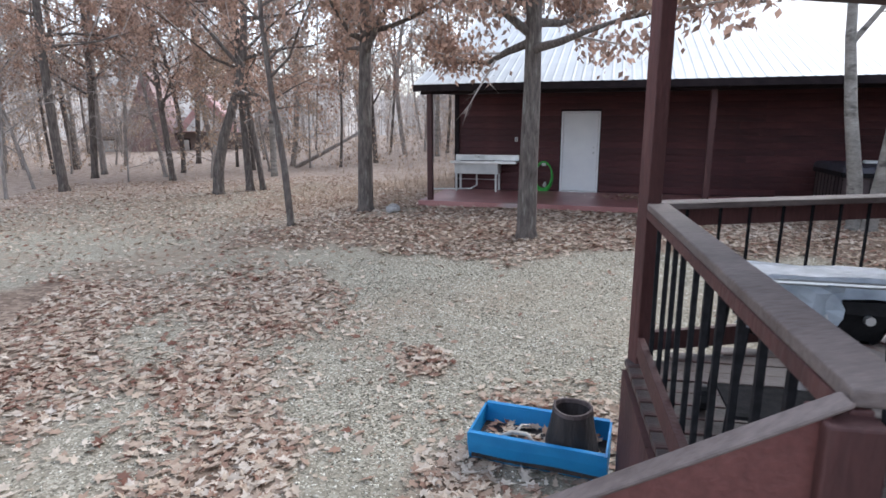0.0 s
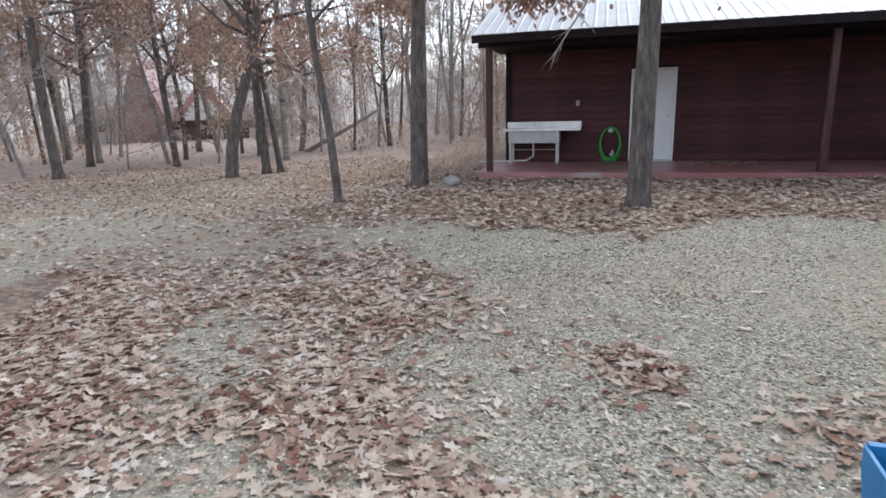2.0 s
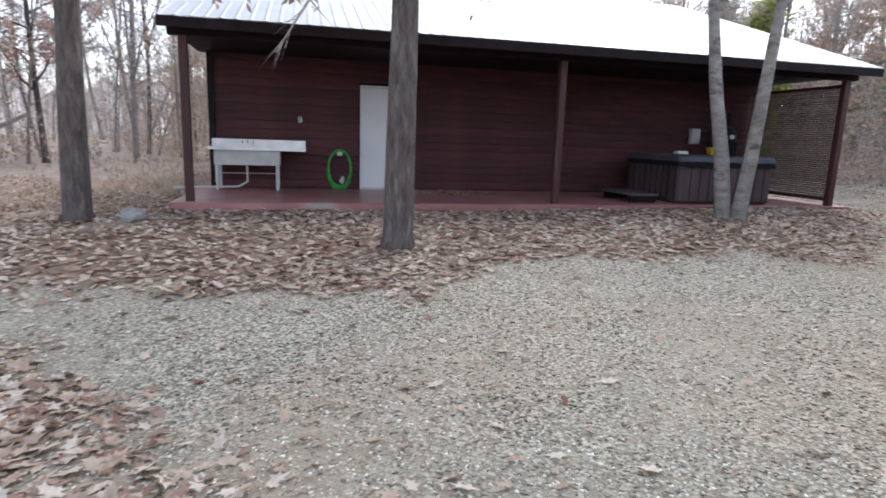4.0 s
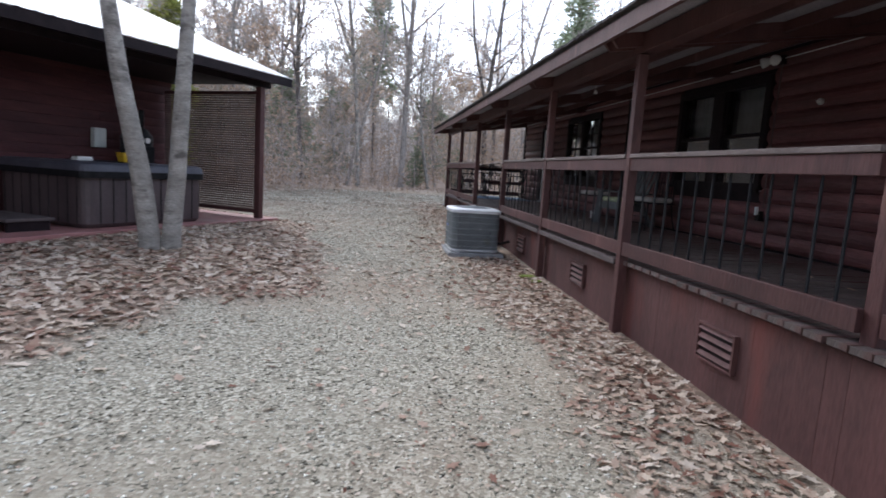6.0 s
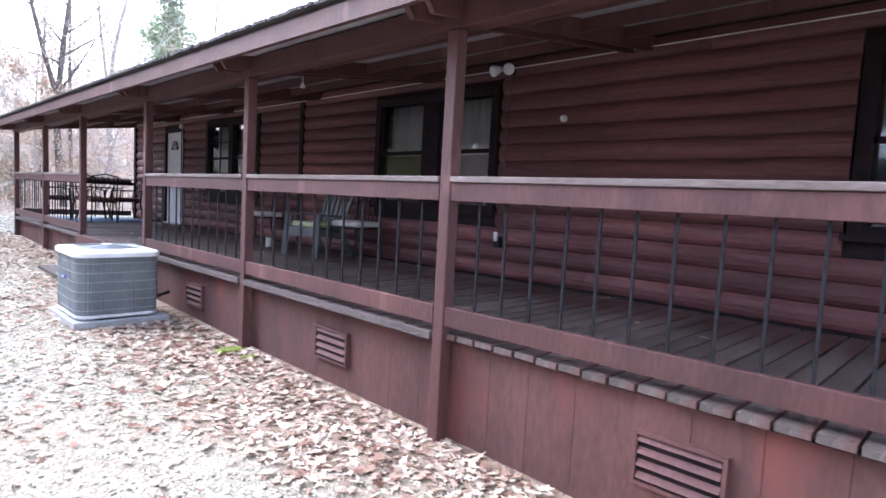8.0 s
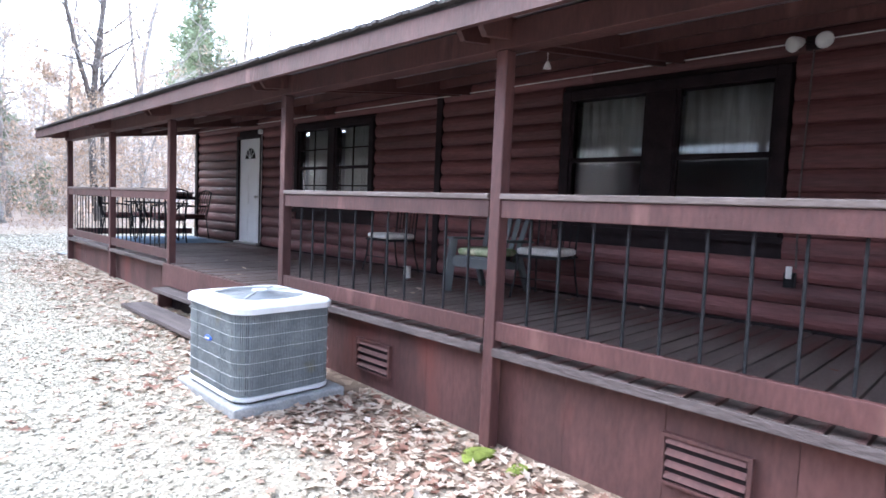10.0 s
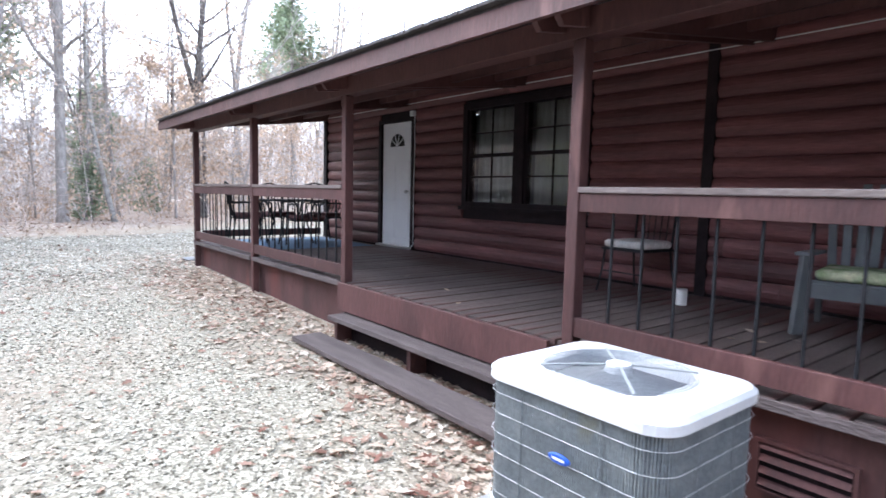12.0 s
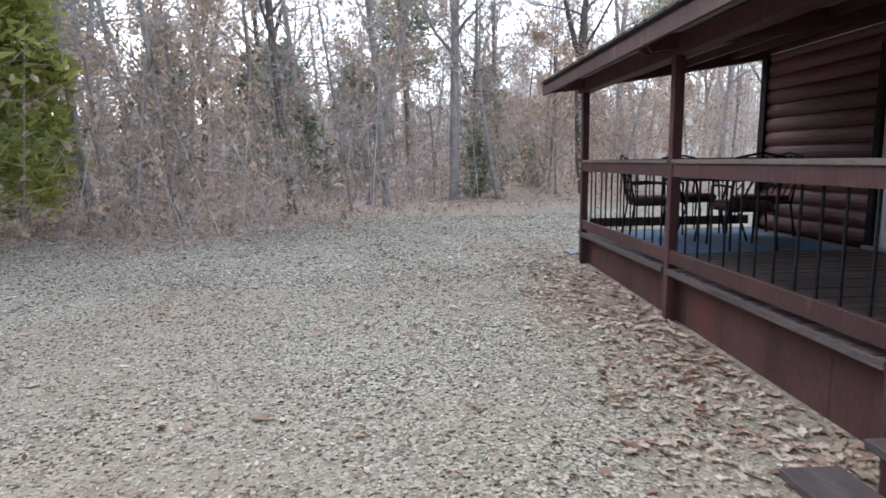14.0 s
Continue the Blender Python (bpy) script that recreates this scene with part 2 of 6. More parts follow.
def thin(m, amount):
    """Thin leaves let some of the light through."""
    n, l = m.node_tree.nodes, m.node_tree.links
    tr, mx = n.new("ShaderNodeBsdfTranslucent"), n.new("ShaderNodeMixShader")
    mx.inputs[0].default_value = amount
    b = n["Principled BSDF"]
    l.new(b.inputs["Base Color"].links[0].from_socket, tr.inputs[0])
    l.new(b.outputs[0], mx.inputs[1])
    l.new(tr.outputs[0], mx.inputs[2])
    l.new(mx.outputs[0], n["Material Output"].inputs[0])


thin(DEADLEAF, 0.5)
thin(TANLEAF, 0.5)
thin(LITTER, 0.15)
thin(NEEDLE, 0.3)
thin(CEDAR, 0.6)
GLASS = glass_mat()
CURTAIN = mat("pale_curtain", (0.52, 0.5, 0.48), (0.7, 0.68, 0.65), 0.9, 3, (1, 8, 0.4), 0.3)


def ground_mat():
    """Gravel, dirt and leaf litter, mixed by the leaf cover stored on the ground sheet."""
    m = bpy.data.materials.new("gravel_and_leaf_ground")
    m.use_nodes = True
    n, l = m.node_tree.nodes, m.node_tree.links
    b = n["Principled BSDF"]
    b.inputs["Roughness"].default_value = 0.95
    tc = n.new("ShaderNodeTexCoord")

    def noise_(scale, detail=4):
        t = n.new("ShaderNodeTexNoise")
        t.inputs["Scale"].default_value, t.inputs["Detail"].default_value = scale, detail
        l.new(tc.outputs["Object"], t.inputs["Vector"])
        return t.outputs[0]

    def vor(scale):
        t = n.new("ShaderNodeTexVoronoi")
        t.inputs["Scale"].default_value = scale
        l.new(tc.outputs["Object"], t.inputs["Vector"])
        return t

    def ramp_(src, *stops):
        r = n.new("ShaderNodeValToRGB")
        while len(r.color_ramp.elements) < len(stops):
            r.color_ramp.elements.new(0.5)
        for e, (p, c) in zip(r.color_ramp.elements, stops):
            e.position, e.color = p, (*c, 1)
        l.new(src, r.inputs[0])
        return r.outputs[0]

    def mix_(fac, a, c):
        x = n.new("ShaderNodeMix")
        x.data_type = "RGBA"
        l.new(fac, x.inputs["Factor"])
        l.new(a, x.inputs["A"])
        l.new(c, x.inputs["B"])
        return x.outputs["Result"]

    v1, v2 = vor(55), vor(16)
    stone = ramp_(v1.outputs["Color"], (0.1, (0.137, 0.124, 0.090)), (0.5, (0.319, 0.294, 0.220)), (0.85, (0.604, 0.567, 0.459)))
    dirt = ramp_(noise_(1.3), (0.35, (0.262, 0.231, 0.171)), (0.65, (0.376, 0.341, 0.260)))
    base = mix_(ramp_(noise_(0.9, 6), (0.4, (0, 0, 0)), (0.75, (0.7, 0.7, 0.7))), stone, dirt)
    base = mix_(ramp_(noise_(0.33, 5), (0.48, (0, 0, 0)), (0.68, (0.75, 0.75, 0.75))), base, ramp_(noise_(5.0, 6), (0.3, (0.25, 0.19, 0.13)), (0.7, (0.42, 0.345, 0.255))))
    leaf = ramp_(v2.outputs["Color"], (0.1, (0.12, 0.08, 0.056)), (0.5, (0.22, 0.158, 0.113)), (0.9, (0.35, 0.268, 0.2)))
    at = n.new("ShaderNodeAttribute")
    at.attribute_name = "cover"
    sp = n.new("ShaderNodeSeparateColor")
    l.new(at.outputs["Color"], sp.inputs[0])
    grass = ramp_(noise_(2.0), (0.35, (0.36, 0.26, 0.18)), (0.65, (0.5, 0.38, 0.28)))
    wood = ramp_(noise_(4.0, 8), (0.35, (0.33, 0.255, 0.205)), (0.65, (0.52, 0.43, 0.355)))
    col = mix_(sp.outputs[0], base, leaf)
    col = mix_(sp.outputs[1], col, grass)
    col = mix_(sp.outputs[2], col, wood)
    l.new(col, b.inputs["Base Color"])
    bp = n.new("ShaderNodeBump")
    bp.inputs["Strength"].default_value, bp.inputs["Distance"].default_value = 0.4, 0.015
    l.new(v1.outputs["Distance"], bp.inputs["Height"])
    l.new(bp.outputs[0], b.inputs["Normal"])
    return m


GROUND = ground_mat()

# ---- mesh helpers ----


class Geo:
    """Vertices and faces gathered into one mesh."""

    def __init__(self):
        self.v, self.f = [], []

    def add(self, v, f):
        o = len(self.v)
        self.v.extend(tuple(p) for p in v)
        self.f.extend(tuple(o + i for i in q) for q in f)
        return self

    def box(self, x0, y0, z0, x1, y1, z1, m=None):
        v = [Vector((x, y, z)) for z in (z0, z1) for y in (y0, y1) for x in (x0, x1)]
        if m is not None:
            v = [m @ p for p in v]
        return self.add(v, [(0, 2, 3, 1), (4, 5, 7, 6), (0, 1, 5, 4), (2, 6, 7, 3), (0, 4, 6, 2), (1, 3, 7, 5)])

    def bar(self, a, b, w, h, up=(0, 0, 1)):
        """A squared bar from a to b, w wide and h high."""
        a, b = Vector(a), Vector(b)
        d = (b - a).normalized()
        s = d.cross(Vector(up))
        s = s.normalized() if s.length > 1e-4 else Vector((1, 0, 0))
        t = s.cross(d).normalized()
        v = [p + s * (w / 2) * i + t * (h / 2) * j for p in (a, b) for i, j in ((-1, -1), (1, -1), (1, 1), (-1, 1))]
        return self.add(v, [(3, 2, 1, 0), (4, 5, 6, 7), (0, 1, 5, 4), (1, 2, 6, 5), (2, 3, 7, 6), (3, 0, 4, 7)])

    def tube(self, pts, radii, sides=6, cap=True):
        pts = [Vector(p) for p in pts]
        rings, faces, v = len(pts), [], []
        for i, p in enumerate(pts):
            d = (pts[min(i + 1, rings - 1)] - pts[max(i - 1, 0)]).normalized()
            s = d.cross(Vector((0.13, 0.97, 0.2)))
            s = (s if s.length > 0.05 else d.cross(Vector((1, 0, 0)))).normalized()
            t = s.cross(d)
            r = radii[i] if hasattr(radii, "__len__") else radii
            v += [p + (s * math.cos(2 * math.pi * k / sides) + t * math.sin(2 * math.pi * k / sides)) * r for k in range(sides)]
        for i in range(rings - 1):
            for k in range(sides):
                a, b = i * sides + k, i * sides + (k + 1) % sides
                faces.append((a, b, b + sides, a + sides))
        if cap:
            faces.append(tuple(range(sides))[::-1])
            faces.append(tuple(range((rings - 1) * sides, rings * sides)))
        return self.add(v, faces)

    def loft(self, rings, cap=True):
        """Closed rings of the same count, joined in order."""
        k, v, faces = len(rings[0]), [p for r in rings for p in r], []
        for i in range(len(rings) - 1):
            for j in range(k):
                a, b = i * k + j, i * k + (j + 1) % k
                faces.append((a, b, b + k, a + k))
        if cap:
            faces += [tuple(range(k))[::-1], tuple(range((len(rings) - 1) * k, len(rings) * k))]
        return self.add(v, faces)

    def mesh(self, name, material, smooth=False):
        me = bpy.data.meshes.new(name)
        me.from_pydata(self.v, [], self.f)
        me.update()
        if material:
            me.materials.append(material)
        if smooth:
            me.polygons.foreach_set("use_smooth", [True] * len(me.polygons))
        return me


def soften(ob, width=0.006, seg=2):
    b = ob.modifiers.new("bevel", "BEVEL")
    b.width, b.segments, b.limit_method = width, seg, "ANGLE"
    return ob


def part(name, geo, material, parent=None, label="", smooth=False, bevel=0.0):
    ob = new(name, geo if isinstance(geo, bpy.types.Mesh) else geo.mesh(name, material, smooth))
    if parent is not None:
        ob.parent = parent
    if label:
        ob["label"] = label
    if bevel:
        soften(ob, bevel)
    return ob


def thing(name, label, category, m=None, group="", kind=""):
    e = new(name)
    e.empty_display_size = 0.2
    if m is not None:
        e.matrix_basis = m
    return tagged(e, label, category, group, kind)


def solo(name, geo, material, label, category, m=None, group="", kind="", smooth=False, bevel=0.0):
    ob = part(name, geo, material, None, "", smooth, bevel)
    if m is not None:
        ob.matrix_basis = m
    return tagged(ob, label, category, group, kind)


def mound(x0, y0, z0, x1, y1, z1, r, n=4):
    """Rings of a box with rounded upright corners."""
    def ring(z, k=0.0):
        out = []
        for cx, cy, a0 in ((x1 - r, y1 - r, 0), (x0 + r, y1 - r, 90), (x0 + r, y0 + r, 180), (x1 - r, y0 + r, 270)):
            for i in range(n + 1):
                a = radians(a0 + 90 * i / n)
                out.append(Vector((cx + (r - k) * math.cos(a), cy + (r - k) * math.sin(a), z)))
        return out
    return ring


# ---- lie of the land ----
BA = Vector((-10.46, -4.19, 0))          # barn post at the near end
BU, BN = Vector((0.5055, 0.863, 0)), Vector((0.863, -0.5055, 0))
BARN = Matrix(((BU.x, -BN.x, 0, BA.x), (BU.y, -BN.y, 0, BA.y), (0, 0, 1, 0), (0, 0, 0, 1)))  # along the front, back from the posts, up


def sstep(a, b, x):
    t = np.clip((x - a) / (b - a), 0, 1)
    return t * t * (3 - 2 * t)


def lumps(x, y, s, seed):
    """Cheap smooth lumps between 0 and 1."""
    r = np.random.RandomState(seed)
    out = np.zeros_like(x, dtype=float)
    for k in range(7):
        a, p, q = r.rand() * 6.28, r.rand() * 6.28, 0.6 + r.rand() * 1.4
        out += np.sin((x * math.cos(a) + y * math.sin(a)) * s * q + p)
    return np.clip(0.5 + out / 6.0, 0, 1)


def gz(x, y):
    x, y = np.asarray(x, float), np.asarray(y, float)
    base = -0.1 + 0.02 * np.clip(y, -9, 24)
    u = (x - BA.x) * BU.x + (y - BA.y) * BU.y
    v = -((x - BA.x) * BN.x + (y - BA.y) * BN.y)
    w = sstep(-6.5, -2.2, v) * sstep(-4.5, -0.5, u) * (1 - sstep(11.5, 14.5, u)) * (1 - sstep(8, 16, v)) * (1 - sstep(-4.6, -2.9, x))
    z = base + (0.09 + 0.07 * sstep(4, 9, u) - base) * w
    far = sstep(25, 60, np.hypot(x + 3, y))
    return z + 0.02 * (lumps(x, y, 1.1, 3) - 0.5) + far * 1.2 * (lumps(x, y, 0.06, 8) - 0.4)


def cover(x, y):
    """Leaf litter, dry grass and woodland floor, each 0 to 1."""
    x, y = np.asarray(x, float), np.asarray(y, float)
    u = (x - BA.x) * BU.x + (y - BA.y) * BU.y
    v = -((x - BA.x) * BN.x + (y - BA.y) * BN.y)
    n1, n2 = lumps(x, y, 1.6, 11), lumps(x, y, 4.2, 12)
    wob = (n1 - 0.5) * 0.9 + (n2 - 0.5) * 0.5
    edge = np.interp(u, (-3.5, -1.0, 2.8, 4.1, 8.0, 10.5, 12.5), (-3.7, -4.5, -4.55, -3.6, -3.5, -2.6, -0.8))
    barn = sstep(-0.3, 0.3, v - edge + wob * 0.7) * (1 - sstep(12.2, 13.2, u + wob))
    barn *= 1 - sstep(-1.0, -4.0, u) * 0.72
    porch = sstep(-1.35, -0.8, x + wob * 0.5 - 0.012 * np.clip(y - 4, 0, 20)) * sstep(-7, -4.5, y) * (1 - sstep(12, 15, y)) * (x < 3) * (1 - 0.45 * sstep(4.5, 7.5, y + wob)) * (0.5 + 0.5 * sstep(0.3, 0.6, lumps(x, y, 3.1, 19)))
    stray = 0.24 * sstep(-2.7, -1.2, x + wob) * sstep(-0.5, 2.0, y) * (1 - sstep(4.5, 7.0, y)) * (x < 3)
    d = lambda cx, cy, rx, ry: np.clip(1.25 - np.hypot((x - cx) / rx, (y - cy) / ry) + wob * 0.55, 0, 1)
    near = np.maximum.reduce([d(-4.9, -10.3, 2.9, 1.6), d(-3.0, -9.8, 1.9, 1.3), d(-4.6, -7.35, 1.75, 0.85), d(-2.5, -8.05, 0.95, 0.6), d(-0.75, -7.9, 1.35, 0.95), d(0.4, -8.7, 1.6, 1.1),
                              d(0.0, -6.45, 1.15, 0.6), d(-1.4, -10.8, 2.6, 1.3), d(-2.2, -6.2, 0.42, 0.27), d(-12.5, -7.5, 2.4, 1.6)])
    loose = 0.6 * sstep(0.2, 0.9, np.maximum(d(-4.0, -9.2, 4.2, 3.0), 0.4 * d(-0.8, -7.0, 1.9, 1.4)))
    leaf = np.clip(np.maximum.reduce([barn, porch, stray, sstep(0.25, 0.75, near), loose]), 0, 1)
    leaf = leaf * (1 - 0.8 * sstep(0.25, 0.7, np.maximum(d(-3.7, -8.9, 1.25, 0.5), d(-1.9, -8.9, 0.5, 0.4))))
    leaf = leaf * (1 - 0.6 * sstep(0.66, 0.8, lumps(x, y, 2.1, 17)) * (y < -4.5) * (x < 0.5))
    wood = np.maximum(sstep(16, 20, np.hypot(x + 1, (y + 5)) + wob * 2) * (y < 4), 0)
    back = sstep(17.2, 19.2, y - 0.35 * np.clip(x + 9, 0, 40) + wob * 2) * (y > 4)
    east = sstep(9, 12, x)
    wood = np.clip(np.maximum.reduce([wood, back, east, (v > 9) * 1.0, (u > 18) * (v > 6) * 1.0]), 0, 1)
    grassy = np.clip(sstep(-2.0, -0.5, v + wob) * sstep(0.5, -0.8, u + wob) * sstep(-7, -3.5, u) * sstep(-1.5, 1.0, v), 0, 1) * (1 - wood * 0.3)
    grassy = np.maximum(grassy, 0.6 * sstep(15.5, 17.5, y - 0.35 * np.clip(x + 9, 0, 40)) * (1 - back))
    return leaf * (1 - wood * 0.2), grassy, wood


def lay_ground():
    xs = np.concatenate([np.linspace(-400, -32, 14), np.arange(-30, -13, 0.5), np.arange(-13, 4.01, 0.12), np.arange(4.5, 14, 0.6), np.linspace(16, 400, 14)])
    ys = np.concatenate([np.linspace(-400, -24, 14), np.arange(-22, -12, 0.5), np.arange(-12, 15.01, 0.12), np.arange(15.5, 36, 0.5), np.linspace(38, 400, 14)])
    X, Y = np.meshgrid(xs, ys)
    Z = gz(X, Y)
    v = np.stack([X, Y, Z], -1).reshape(-1, 3)
    nx, ny = len(xs), len(ys)
    i = (np.arange(ny - 1)[:, None] * nx + np.arange(nx - 1)[None, :]).ravel()
    f = np.stack([i, i + 1, i + 1 + nx, i + nx], -1)
    me = bpy.data.meshes.new("ground")
    me.from_pydata(v.tolist(), [], f.tolist())
    a = me.color_attributes.new("cover", "FLOAT_COLOR", "POINT")
    l, g, w = (c.ravel() for c in cover(X, Y))
    a.data.foreach_set("color", np.stack([l, g, w, np.ones_like(l)], -1).astype(np.float32).ravel())
    me.materials.append(GROUND)
    me.polygons.foreach_set("use_smooth", [True] * len(me.polygons))
    tagged(new("ground", me), "grey gravel yard and drive with drifts of brown oak leaves", "ground", kind="structure")


lay_ground()


def G(x, y):
    return float(gz(x, y))



def np_mesh(name, verts, faces, material):
    """A mesh of triangles from arrays."""
    me = bpy.data.meshes.new(name)
    nv, nf = len(verts), len(faces)
    me.vertices.add(nv)
    me.vertices.foreach_set("co", np.asarray(verts, np.float32).ravel())
    me.loops.add(nf * 3)
    me.loops.foreach_set("vertex_index", np.asarray(faces, np.int32).ravel())
    me.polygons.add(nf)
    me.polygons.foreach_set("loop_start", np.arange(0, nf * 3, 3, dtype=np.int32))
    me.polygons.foreach_set("loop_total", np.full(nf, 3, np.int32))
    me.update(calc_edges=True)
    me.materials.append(material)
    return me


def cones(a, b, r, taper=0.25):
    """Three-sided tapered sticks from the points a to b."""
    a, b, r = np.asarray(a, float), np.asarray(b, float), np.asarray(r, float)[:, None]
    d = b - a
    d /= np.linalg.norm(d, axis=1)[:, None] + 1e-9
    s = np.cross(d, np.array([0.31, 0.17, 0.93]))
    s /= np.linalg.norm(s, axis=1)[:, None] + 1e-9
    t = np.cross(d, s)
    ring = [s * math.cos(k) + t * math.sin(k) for k in (0, 2.094, 4.189)]
    v = np.stack([a + ring[0] * r, a + ring[1] * r, a + ring[2] * r, b + ring[0] * r * taper, b + ring[1] * r * taper, b + ring[2] * r * taper], 1)
    f = np.array([(0, 1, 4), (0, 4, 3), (1, 2, 5), (1, 5, 4), (2, 0, 3), (2, 3, 5)])
    n = len(a)
    return v.reshape(-1, 3), (f[None] + 6 * np.arange(n)[:, None, None]).reshape(-1, 3)


def blades(a, b, r):
    """The finest twigs: one thin sliver each."""
    a, b, r = np.asarray(a, float), np.asarray(b, float), np.asarray(r, float)[:, None]
    s = np.cross(b - a, np.random.RandomState(3).randn(len(a), 3))
    s /= np.linalg.norm(s, axis=1)[:, None] + 1e-9
    v = np.stack([a - s * r, a + s * r, b + s * r * 0.3], 1).reshape(-1, 3)
    return v, np.arange(len(v)).reshape(-1, 3)


def both(p, q):
    return np.concatenate([p[0], q[0]]), np.concatenate([p[1], q[1] + len(p[0])])


LEAF = np.array([(0.5, 0.0)] + [(0.5 - r * math.cos(radians(a)), 0.62 * r * math.sin(radians(a))) for a, r in
                ((0, 0.6), (38, 0.26), (56, 0.44), (88, 0.25), (112, 0.5), (146, 0.3), (176, 0.54), (214, 0.3), (244, 0.5), (272, 0.24), (300, 0.46), (324, 0.25))])


def leaf_cloud(pos, size, rs, tilt=0.35, shape="lobed", hang=False):
    """Curled leaves at the given places."""
    n = len(pos)
    yaw = rs.rand(n) * 6.283
    ax = np.stack([np.cos(yaw), np.sin(yaw), rs.randn(n) * tilt], 1)
    if hang:
        ax[:, 2] = -0.5 - rs.rand(n)
    ax /= np.linalg.norm(ax, axis=1)[:, None]
    up = np.stack([rs.randn(n) * tilt, rs.randn(n) * tilt, np.ones(n) if not hang else rs.randn(n)], 1)
    sd = np.cross(up, ax)
    sd /= np.linalg.norm(sd, axis=1)[:, None] + 1e-9
    nm = np.cross(ax, sd)
    size = np.asarray(size, float)[:, None]
    if shape == "lobed":
        pts, fs = LEAF, [(0, i, i % 12 + 1) for i in range(1, 13)]
    else:
        pts, fs = np.array([(0, 0), (0.45, 0.28), (1, 0), (0.45, -0.28)]), [(0, 1, 2), (0, 2, 3)]
    curl = (rs.rand(n, 1) - 0.35) * 0.65
    v = np.stack([pos + ax * size * (p - 0.5) + sd * size * q + nm * size * curl * (abs(q) * 0.9 + 0.5 * (p - 0.5) ** 2) for p, q in pts], 1)
    f = np.array(fs)
    return v.reshape(-1, 3), (f[None] + len(pts) * np.arange(n)[:, None, None]).reshape(-1, 3)


# ---- cabin: deck, wall, roof ----
POSTS = [13.03, 10.36, 7.85, 5.0, 2.41, -0.155, -2.75, -5.3]
PX = [0, 0, 0, 0, 0, 0, 0.1, -0.08]
DZ = 0.585                     # deck level
SK = Vector((-0.14, -5.38, 0))  # corner where the slanted deck end begins
SE, SI = Vector((0.9135, -0.4068, 0)), Vector((0.4068, 0.9135, 0))  # along that end, and inward

LOG = [(0.0, 0.0), (0.022, 0.012), (0.04, 0.05), (0.044, 0.095), (0.034, 0.14), (0.012, 0.176), (0.0, 0.18)]


def log_board(length):
    """A rounded log-siding board along y, its face towards -x."""
    g = Geo()
    g.loft([[Vector((-x, y, z)) for x, z in LOG] for y in (0, length)])
    return g.mesh("siding_board", DARKRED)


def spans(lo, hi, holes):
    out, a = [], lo
    for h0, h1 in sorted(holes):
        if h0 > a:
            out.append((a, min(h0, hi)))
        a = max(a, h1)
    if a < hi:
        out.append((a, hi))
    return out


HOLES = [(10.06, 11.08, 0.0, 2.66), (6.74, 8.92, 1.28, 2.74), (1.42, 3.58, 1.28, 2.72), (-2.85, -1.8, 1.28, 2.70)]
wall = thing("wall_west", "dark red log-sided cabin wall under the porch", "wall", kind="structure")
core = Geo()
CY0, CY1, WX, WT = -4.0, 13.05, 2.4, 3.0
ys = sorted({CY0, CY1, *(h[0] for h in HOLES), *(h[1] for h in HOLES)})
for a, b in zip(ys, ys[1:]):
    hole = [h for h in HOLES if h[0] <= a and b <= h[1]]
    zs = [(-0.3, WT)] if not hole else [(-0.3, max(hole[0][2], DZ)), (hole[0][3], WT)]
    for z0, z1 in zs:
        core.box(WX, a, z0, WX + 0.12, b, z1)
core.box(WX + 0.12, CY0, -0.3, 9.5, CY0 + 0.12, WT).box(WX + 0.12, CY1 - 0.12, -0.3, 9.5, CY1, WT).box(9.4, CY0 + 0.12, -0.3, 9.5, CY1 - 0.12, WT)
part("wall_core", core, DARKTRIM, wall)
for k in range(14):
    z = DZ + 0.02 + 0.18 * k
    if z > 2.9:
        break
    for a, b in spans(CY0, CY1, [(h[0], h[1]) for h in HOLES if z + 0.17 > h[2] and z < h[3]]):
        while b - a > 0.05:
            e = min(b, a + R.uniform(3.2, 4.9)) if b - a > 5.5 else b
            ob = part("siding_board", log_board(e - a - 0.004), None, wall)
            ob.location = (WX - 0.002, a, z)
            a = e
trimw = Geo().box(WX - 0.06, 5.36, DZ, WX - 0.005, 5.46, 2.95)
part("batten", trimw, DARKTRIM, wall)
part("batten", Geo().box(WX - 0.07, CY1 - 0.1, DZ, WX - 0.005, CY1 + 0.02, 2.95), DARKTRIM, wall)
tagged(part("cabin_interior", Geo().box(WX + 2.2, CY0 + 0.2, 0.3, WX + 2.25, CY1 - 0.2, WT).box(WX + 0.13, CY0 + 0.2, 0.25, 9.3, CY1 - 0.2, 0.3), SOFFIT, None), "plain dim inside walls of the cabin", "wall", kind="structure")


